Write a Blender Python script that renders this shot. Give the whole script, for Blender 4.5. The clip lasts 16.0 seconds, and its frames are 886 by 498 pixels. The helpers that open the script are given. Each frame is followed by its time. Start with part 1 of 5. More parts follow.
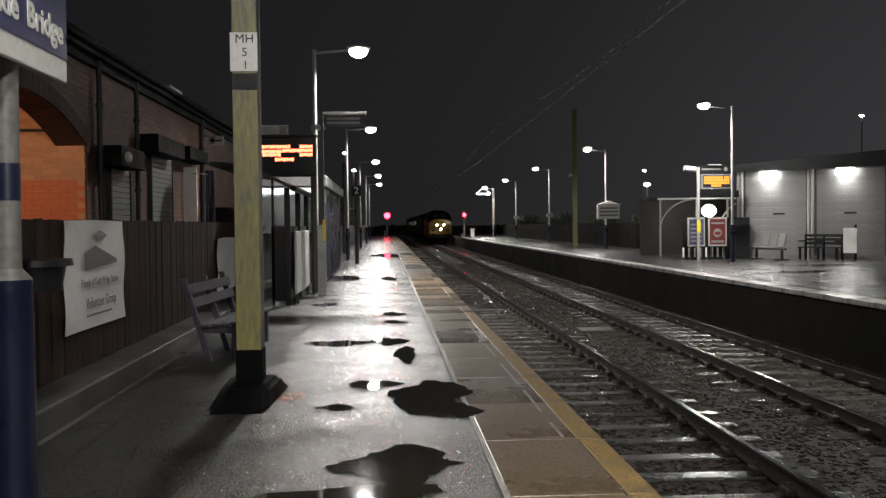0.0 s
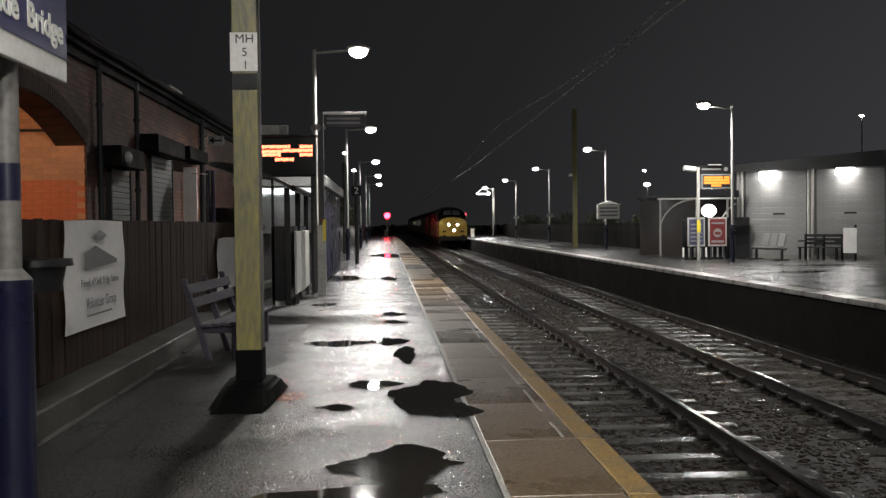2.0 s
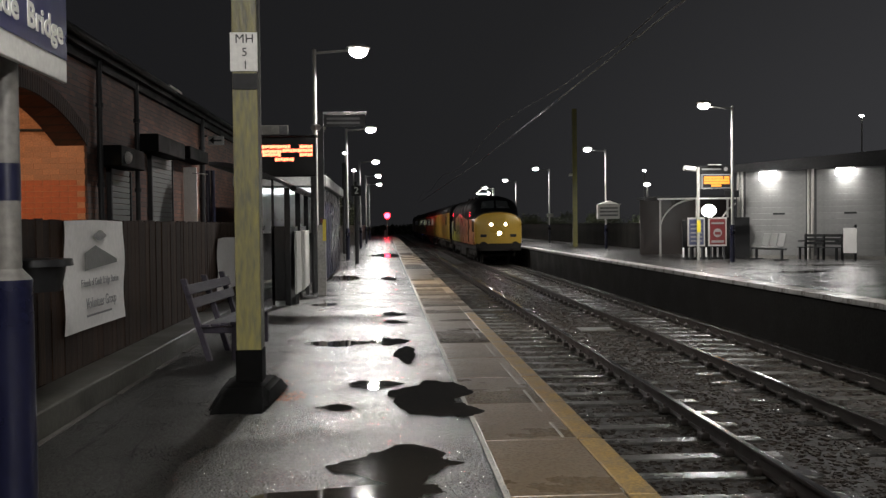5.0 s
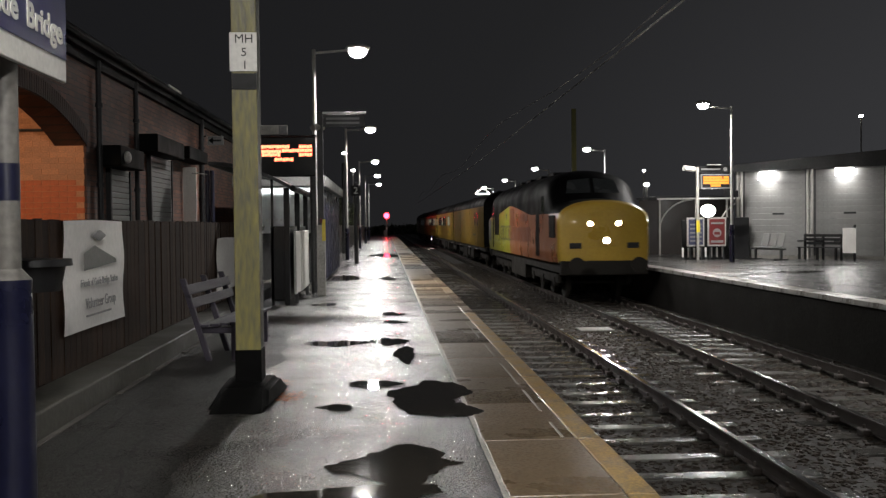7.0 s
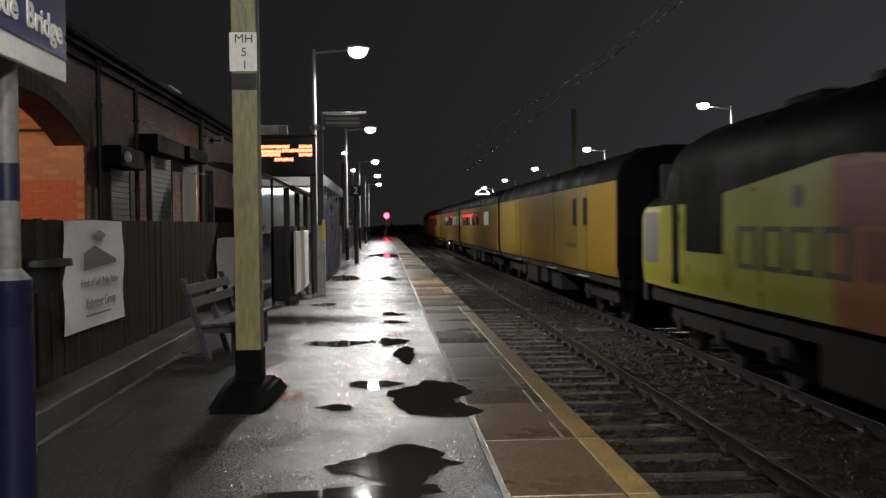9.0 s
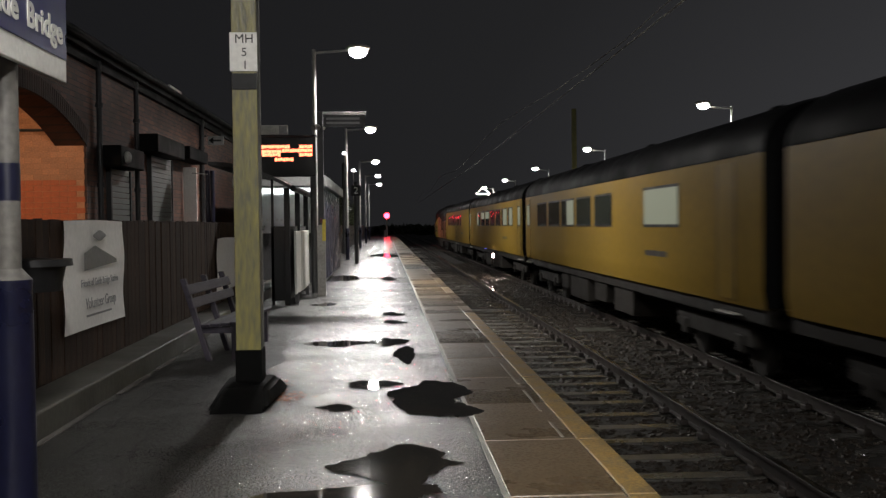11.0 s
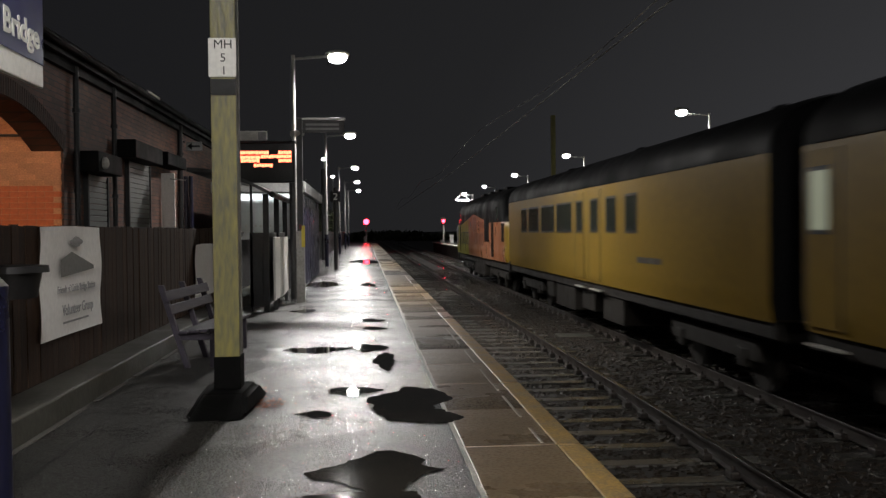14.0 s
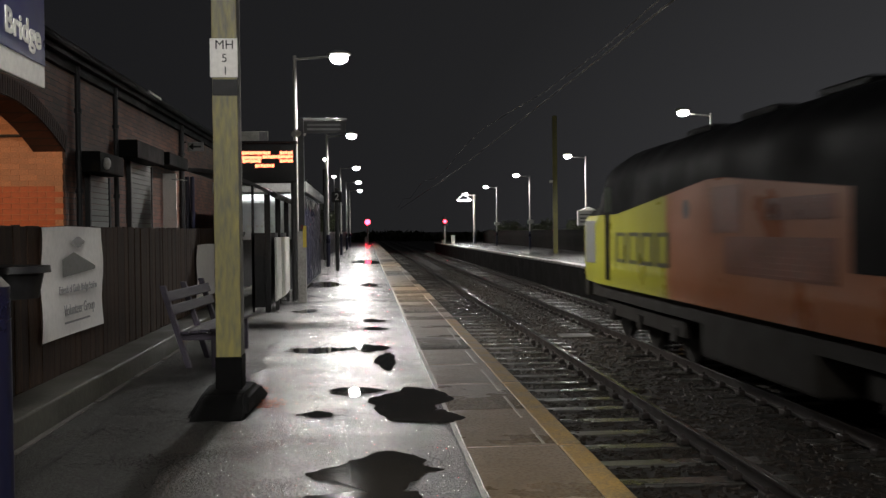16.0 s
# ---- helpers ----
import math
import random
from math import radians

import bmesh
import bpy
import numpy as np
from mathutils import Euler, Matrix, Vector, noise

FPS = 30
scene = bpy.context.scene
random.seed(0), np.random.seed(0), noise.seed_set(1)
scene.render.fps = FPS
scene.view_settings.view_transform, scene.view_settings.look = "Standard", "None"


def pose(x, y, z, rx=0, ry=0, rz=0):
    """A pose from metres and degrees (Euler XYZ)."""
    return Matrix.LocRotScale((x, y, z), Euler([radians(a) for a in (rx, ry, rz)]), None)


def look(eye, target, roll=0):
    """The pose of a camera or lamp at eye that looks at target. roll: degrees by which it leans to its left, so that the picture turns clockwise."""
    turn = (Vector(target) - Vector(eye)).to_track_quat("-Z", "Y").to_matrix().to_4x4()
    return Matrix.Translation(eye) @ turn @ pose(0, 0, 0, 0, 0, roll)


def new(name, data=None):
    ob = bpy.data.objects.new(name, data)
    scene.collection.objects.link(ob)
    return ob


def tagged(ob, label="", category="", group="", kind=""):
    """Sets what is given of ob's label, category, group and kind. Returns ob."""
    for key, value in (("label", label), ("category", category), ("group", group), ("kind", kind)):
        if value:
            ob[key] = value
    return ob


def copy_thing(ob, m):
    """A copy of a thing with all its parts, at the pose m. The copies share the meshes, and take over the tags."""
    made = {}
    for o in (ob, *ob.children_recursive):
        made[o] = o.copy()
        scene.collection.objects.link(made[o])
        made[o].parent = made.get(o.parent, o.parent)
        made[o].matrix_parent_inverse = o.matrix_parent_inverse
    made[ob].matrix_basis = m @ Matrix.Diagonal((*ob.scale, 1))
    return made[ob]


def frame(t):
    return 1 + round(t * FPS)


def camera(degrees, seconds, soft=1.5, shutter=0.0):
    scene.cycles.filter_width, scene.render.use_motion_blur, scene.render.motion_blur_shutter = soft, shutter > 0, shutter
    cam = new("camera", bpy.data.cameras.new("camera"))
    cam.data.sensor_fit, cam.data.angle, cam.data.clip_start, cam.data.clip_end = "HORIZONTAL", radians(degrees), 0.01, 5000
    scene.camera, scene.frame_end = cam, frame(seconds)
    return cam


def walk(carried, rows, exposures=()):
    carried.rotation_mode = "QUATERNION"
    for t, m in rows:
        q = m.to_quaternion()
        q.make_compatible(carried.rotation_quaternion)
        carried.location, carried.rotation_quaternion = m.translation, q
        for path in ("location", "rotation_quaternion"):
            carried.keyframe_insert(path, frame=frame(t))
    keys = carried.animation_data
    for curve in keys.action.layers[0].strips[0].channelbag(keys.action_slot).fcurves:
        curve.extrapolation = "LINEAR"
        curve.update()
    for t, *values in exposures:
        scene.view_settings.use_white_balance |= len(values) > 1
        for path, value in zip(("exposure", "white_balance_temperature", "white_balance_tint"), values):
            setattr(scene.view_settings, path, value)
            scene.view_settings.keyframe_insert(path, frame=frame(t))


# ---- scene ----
EYE = (0.0, 0.0, 1.3)
RAIL_Z = -0.915
TRACK_X = 6.145          # centre of the far track
NEAR_X = 2.82            # centre of the near track


def aim(dx, dy):
    """Camera pose: the resting aim, swung by dx and dy 1750ths to its right and up."""
    return look(EYE, (EYE[0] + 0.05732 - dx / 1750, EYE[1] + 0.998, EYE[2] - 0.02461 + dy / 1750), -0.62)


cam = camera(48.28, 16.0, soft=1.4, shutter=0.6)
walk(cam, [(0.0, aim(0, 0)), (6.6, aim(0, 0)), (7.0, aim(-1.0, 0)), (9.2, aim(-1.0, 0)), (11.1, aim(-0.5, 0)),
           (11.3, aim(0, 5.0)), (11.5, aim(0.7, 11.5)), (12.0, aim(-0.4, 10.3)), (12.5, aim(0.2, 10.8)), (13.0, aim(-1.0, 11.0)),
           (13.3, aim(-3.0, 11.2)), (13.5, aim(-10.5, 11.4)), (13.75, aim(-26.0, 11.0)), (14.0, aim(-37.0, 10.4)), (14.5, aim(-36.2, 11.6)),
           (15.0, aim(-37.4, 11.2)), (15.5, aim(-37.4, 12.0)), (16.0, aim(-34.5, 11.0))],
     exposures=[(0.0, 0.0), (16.0, 0.0)])

# night sky, faintly lit by the town
world = bpy.data.worlds.new("world")
scene.world = world
world.use_nodes = True
wn = world.node_tree.nodes
# rain haze over the town: a little paler low down and towards the built-up side
wl = world.node_tree.links
way_, sep_ = wn.new("ShaderNodeTexCoord"), wn.new("ShaderNodeSeparateXYZ")
side_, low_, both_, tone_ = wn.new("ShaderNodeMapRange"), wn.new("ShaderNodeMapRange"), wn.new("ShaderNodeMath"), wn.new("ShaderNodeValToRGB")
low_.interpolation_type = "SMOOTHSTEP"
side_.inputs[1].default_value, side_.inputs[2].default_value = -0.40, 0.55
low_.inputs[1].default_value, low_.inputs[2].default_value, low_.inputs[3].default_value, low_.inputs[4].default_value = 0.0, 0.40, 1.0, 0.7
both_.operation = "MULTIPLY"
tone_.color_ramp.elements[0].color, tone_.color_ramp.elements[1].color = (0.0085, 0.0085, 0.0095, 1), (0.040, 0.040, 0.043, 1)
mid_ = tone_.color_ramp.elements.new(0.5)
mid_.color = (0.0155, 0.0155, 0.0165, 1)
wl.new(way_.outputs["Generated"], sep_.inputs[0])
wl.new(sep_.outputs[0], side_.inputs[0]), wl.new(sep_.outputs[2], low_.inputs[0])
wl.new(side_.outputs[0], both_.inputs[0]), wl.new(low_.outputs[0], both_.inputs[1])
wl.new(both_.outputs[0], tone_.inputs[0]), wl.new(tone_.outputs[0], wn["Background"].inputs[0])
wn["Background"].inputs[1].default_value = 1.0


def lamp_light(x, y, z, watts, size=0.25, colour=(1, 0.97, 0.93), aimed=None, spread=160):
    d = bpy.data.lights.new("lamp_light", "AREA")
    d.shape, d.size, d.energy, d.color, d.spread = "DISK", size, watts, colour, radians(spread)
    ob = new("lamp_light", d)
    ob.matrix_world = look((x, y, z), aimed or (x, y + 0.001, z - 1))
    return ob


LEFT_LAMPS = [(-1.45, y) for y in (20.8, 37.6, 56.7, 73.0, 88.0)]
RIGHT_LAMPS = [(11.05, y) for y in (31.0, 49.2, 66.4, 83.5, 100.5)]
for lx, ly in LEFT_LAMPS:
    # the lanterns throw their light away from the buildings behind them
    lamp_light(lx + 0.92, ly, 4.785, 520 if ly < 50 else 300, aimed=(lx + 0.92 + 1.0, ly, 0.7), spread=164)
for lx, ly in RIGHT_LAMPS:
    lamp_light(lx - 0.92, ly, 4.855, 400 if ly < 60 else 250)
# lamps added out of view, where both rows would run on
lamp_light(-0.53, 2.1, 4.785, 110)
# the aimed one is unseen fill, added to brighten mast, name sign and banner
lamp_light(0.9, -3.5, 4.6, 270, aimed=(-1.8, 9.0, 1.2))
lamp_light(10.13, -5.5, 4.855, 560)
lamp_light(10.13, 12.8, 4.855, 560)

# ---- materials ----


def material(name, colour, rough=0.6, metal=0.0, vary=0.25, scale=6.0, bump=0.15, rough_vary=0.15, second=None, emit=0.0, coat=0.0, stretch=(1, 1, 1), per_object=0.0, bump_scale=None, spec=0.5, translucent=0.0, bump_depth=0.01, per_rough=0.0, speckle=0.0, film=0.0, coarse=0.0):
    m = bpy.data.materials.new(name)
    m.use_nodes = True
    n, l = m.node_tree.nodes, m.node_tree.links
    b = n["Principled BSDF"]
    b.inputs["Metallic"].default_value = metal
    b.inputs["Specular IOR Level"].default_value = spec
    b.inputs["Coat Weight"].default_value = coat
    b.inputs["Coat Roughness"].default_value = 0.08
    b.inputs["Transmission Weight"].default_value = translucent
    co = n.new("ShaderNodeTexCoord")
    mp = n.new("ShaderNodeMapping")
    mp.inputs["Scale"].default_value = stretch
    l.new(co.outputs["Object"], mp.inputs[0])
    big = n.new("ShaderNodeTexNoise")
    big.inputs["Scale"].default_value, big.inputs["Detail"].default_value = scale * 0.25, 5
    fine = n.new("ShaderNodeTexNoise")
    fine.inputs["Scale"].default_value, fine.inputs["Detail"].default_value = scale * 4, 6
    l.new(mp.outputs[0], big.inputs["Vector"]), l.new(mp.outputs[0], fine.inputs["Vector"])
    add = n.new("ShaderNodeMath")
    add.operation = "ADD"
    l.new(big.outputs[0], add.inputs[0]), l.new(fine.outputs[0], add.inputs[1])
    half = n.new("ShaderNodeMath")
    half.operation = "MULTIPLY"
    half.inputs[1].default_value = 0.5
    l.new(add.outputs[0], half.inputs[0])
    ramp = n.new("ShaderNodeValToRGB")
    dark = second or tuple(c * (1 - 1.6 * vary) for c in colour)
    ramp.color_ramp.elements[0].position, ramp.color_ramp.elements[1].position = 0.36, 0.62
    ramp.color_ramp.elements[0].color = (*[max(c, 0) for c in dark], 1)
    ramp.color_ramp.elements[1].color = (*colour, 1)
    l.new(half.outputs[0], ramp.inputs[0])
    out = ramp.outputs[0]
    if per_object:
        info = n.new("ShaderNodeObjectInfo")
        mr = n.new("ShaderNodeMapRange")
        mr.inputs[3].default_value, mr.inputs[4].default_value = 1 - per_object, 1 + per_object
        l.new(info.outputs["Random"], mr.inputs[0])
        mul = n.new("ShaderNodeVectorMath")
        mul.operation = "SCALE"
        l.new(out, mul.inputs[0]), l.new(mr.outputs[0], mul.inputs["Scale"])
        out = mul.outputs[0]
    l.new(out, b.inputs["Base Color"])
    rr = n.new("ShaderNodeMapRange")
    rr.inputs[1].default_value, rr.inputs[2].default_value = 0.3, 0.7
    rr.inputs[3].default_value, rr.inputs[4].default_value = max(rough - rough_vary, 0.02), min(rough + rough_vary, 1)
    l.new(big.outputs[0], rr.inputs[0]), l.new(rr.outputs[0], b.inputs["Roughness"])
    if speckle:
        grit, gr, sm = n.new("ShaderNodeTexNoise"), n.new("ShaderNodeMapRange"), n.new("ShaderNodeMath")
        grit.inputs["Scale"].default_value, grit.inputs["Detail"].default_value = 85, 3
        gr.inputs[1].default_value, gr.inputs[2].default_value, gr.inputs[3].default_value, gr.inputs[4].default_value = 0.35, 0.65, -speckle, speckle
        l.new(co.outputs["Object"], grit.inputs["Vector"]), l.new(grit.outputs[0], gr.inputs[0])
        l.new(gr.outputs[0], sm.inputs[0]), l.new(rr.outputs[0], sm.inputs[1]), l.new(sm.outputs[0], b.inputs["Roughness"])
    if film:
        # a broken film of rain over the grains
        grit2, wet = n.new("ShaderNodeTexNoise"), n.new("ShaderNodeMapRange")
        grit2.inputs["Scale"].default_value, grit2.inputs["Detail"].default_value = 48, 4
        wet.inputs[1].default_value, wet.inputs[2].default_value, wet.inputs[3].default_value, wet.inputs[4].default_value = 0.38, 0.56, 0.25, 1.0
        l.new(co.outputs["Object"], grit2.inputs["Vector"]), l.new(grit2.outputs[0], wet.inputs[0])
        # drier and wetter bands lying across the surface
        bm_map, band, bw, wm = n.new("ShaderNodeMapping"), n.new("ShaderNodeTexNoise"), n.new("ShaderNodeMapRange"), n.new("ShaderNodeMath")
        bm_map.inputs["Scale"].default_value = (0.45, 1.1, 1.0)
        band.inputs["Scale"].default_value, band.inputs["Detail"].default_value = 1.3, 5
        bw.inputs[1].default_value, bw.inputs[2].default_value, bw.inputs[3].default_value, bw.inputs[4].default_value = 0.38, 0.56, 0.35, 1.0
        wm.operation = "MULTIPLY"
        l.new(co.outputs["Object"], bm_map.inputs[0]), l.new(bm_map.outputs[0], band.inputs["Vector"]), l.new(band.outputs[0], bw.inputs[0])
        l.new(wet.outputs[0], wm.inputs[0]), l.new(bw.outputs[0], wm.inputs[1]), l.new(wm.outputs[0], b.inputs["Coat Weight"])
        b.inputs["Coat Roughness"].default_value, b.inputs["Coat IOR"].default_value = film, 1.85
    if per_rough:
        oi, pr, ad = n.new("ShaderNodeObjectInfo"), n.new("ShaderNodeMapRange"), n.new("ShaderNodeMath")
        pr.inputs[3].default_value, pr.inputs[4].default_value = -per_rough, per_rough
        l.new(oi.outputs["Random"], pr.inputs[0]), l.new(pr.outputs[0], ad.inputs[0]), l.new(rr.outputs[0], ad.inputs[1])
        l.new(ad.outputs[0], b.inputs["Roughness"])
    if bump:
        bp = n.new("ShaderNodeBump")
        bp.inputs["Strength"].default_value, bp.inputs["Distance"].default_value = bump, bump_depth
        src = fine
        if bump_scale:
            src = n.new("ShaderNodeTexNoise")
            src.inputs["Scale"].default_value, src.inputs["Detail"].default_value = bump_scale, 4
            l.new(co.outputs["Object"], src.inputs["Vector"])
        l.new(src.outputs[0], bp.inputs["Height"]), l.new(bp.outputs[0], b.inputs["Normal"])
        if coarse:
            # chippings and shallow hollows under the fine grain
            lump, bp2 = n.new("ShaderNodeTexNoise"), n.new("ShaderNodeBump")
            lump.inputs["Scale"].default_value, lump.inputs["Detail"].default_value, lump.inputs["Roughness"].default_value = 24, 5, 0.7
            bp2.inputs["Strength"].default_value, bp2.inputs["Distance"].default_value = 1.0, coarse
            l.new(co.outputs["Object"], lump.inputs["Vector"]), l.new(lump.outputs[0], bp2.inputs["Height"])
            l.new(bp2.outputs[0], bp.inputs["Normal"])
            l.new(bp.outputs[0], b.inputs["Coat Normal"])
    if emit:
        b.inputs["Emission Color"].default_value = (*colour, 1)
        b.inputs["Emission Strength"].default_value = emit
    return m


def glow(name, colour, strength):
    m = bpy.data.materials.new(name)
    m.use_nodes = True
    b = m.node_tree.nodes["Principled BSDF"]
    b.inputs["Base Color"].default_value = (0.03, 0.03, 0.03, 1)
    b.inputs["Emission Color"].default_value = (*colour, 1)
    b.inputs["Emission Strength"].default_value = strength
    return m


def brickwork(name, light, dark, joint):
    """Courses of brick with recessed joints, laid on faces that look along x or y."""
    m = bpy.data.materials.new(name)
    m.use_nodes = True
    n, l = m.node_tree.nodes, m.node_tree.links
    b = n["Principled BSDF"]
    co, sep, cmb, add = n.new("ShaderNodeTexCoord"), n.new("ShaderNodeSeparateXYZ"), n.new("ShaderNodeCombineXYZ"), n.new("ShaderNodeMath")
    l.new(co.outputs["Object"], sep.inputs[0])
    l.new(sep.outputs[0], add.inputs[0]), l.new(sep.outputs[1], add.inputs[1])
    l.new(add.outputs[0], cmb.inputs[0]), l.new(sep.outputs[2], cmb.inputs[1])
    t = n.new("ShaderNodeTexBrick")
    t.inputs["Color1"].default_value, t.inputs["Color2"].default_value, t.inputs["Mortar"].default_value = (*light, 1), (*dark, 1), (*joint, 1)
    t.inputs["Scale"].default_value, t.inputs["Mortar Size"].default_value = 1.0, 0.006
    t.inputs["Brick Width"].default_value, t.inputs["Row Height"].default_value = 0.225, 0.075
    l.new(cmb.outputs[0], t.inputs["Vector"])
    grime = n.new("ShaderNodeTexNoise")
    grime.inputs["Scale"].default_value, grime.inputs["Detail"].default_value = 1.1, 6
    l.new(co.outputs["Object"], grime.inputs["Vector"])
    mr = n.new("ShaderNodeMapRange")
    mr.inputs[1].default_value, mr.inputs[2].default_value, mr.inputs[3].default_value, mr.inputs[4].default_value = 0.3, 0.7, 0.5, 1.15
    l.new(grime.outputs[0], mr.inputs[0])
    mul = n.new("ShaderNodeVectorMath")
    mul.operation = "SCALE"
    l.new(t.outputs["Color"], mul.inputs[0]), l.new(mr.outputs[0], mul.inputs["Scale"])
    l.new(mul.outputs[0], b.inputs["Base Color"])
    bp = n.new("ShaderNodeBump")
    bp.invert = True
    bp.inputs["Strength"].default_value, bp.inputs["Distance"].default_value = 0.6, 0.008
    l.new(t.outputs["Fac"], bp.inputs["Height"]), l.new(bp.outputs[0], b.inputs["Normal"])
    b.inputs["Roughness"].default_value = 0.75
    return m


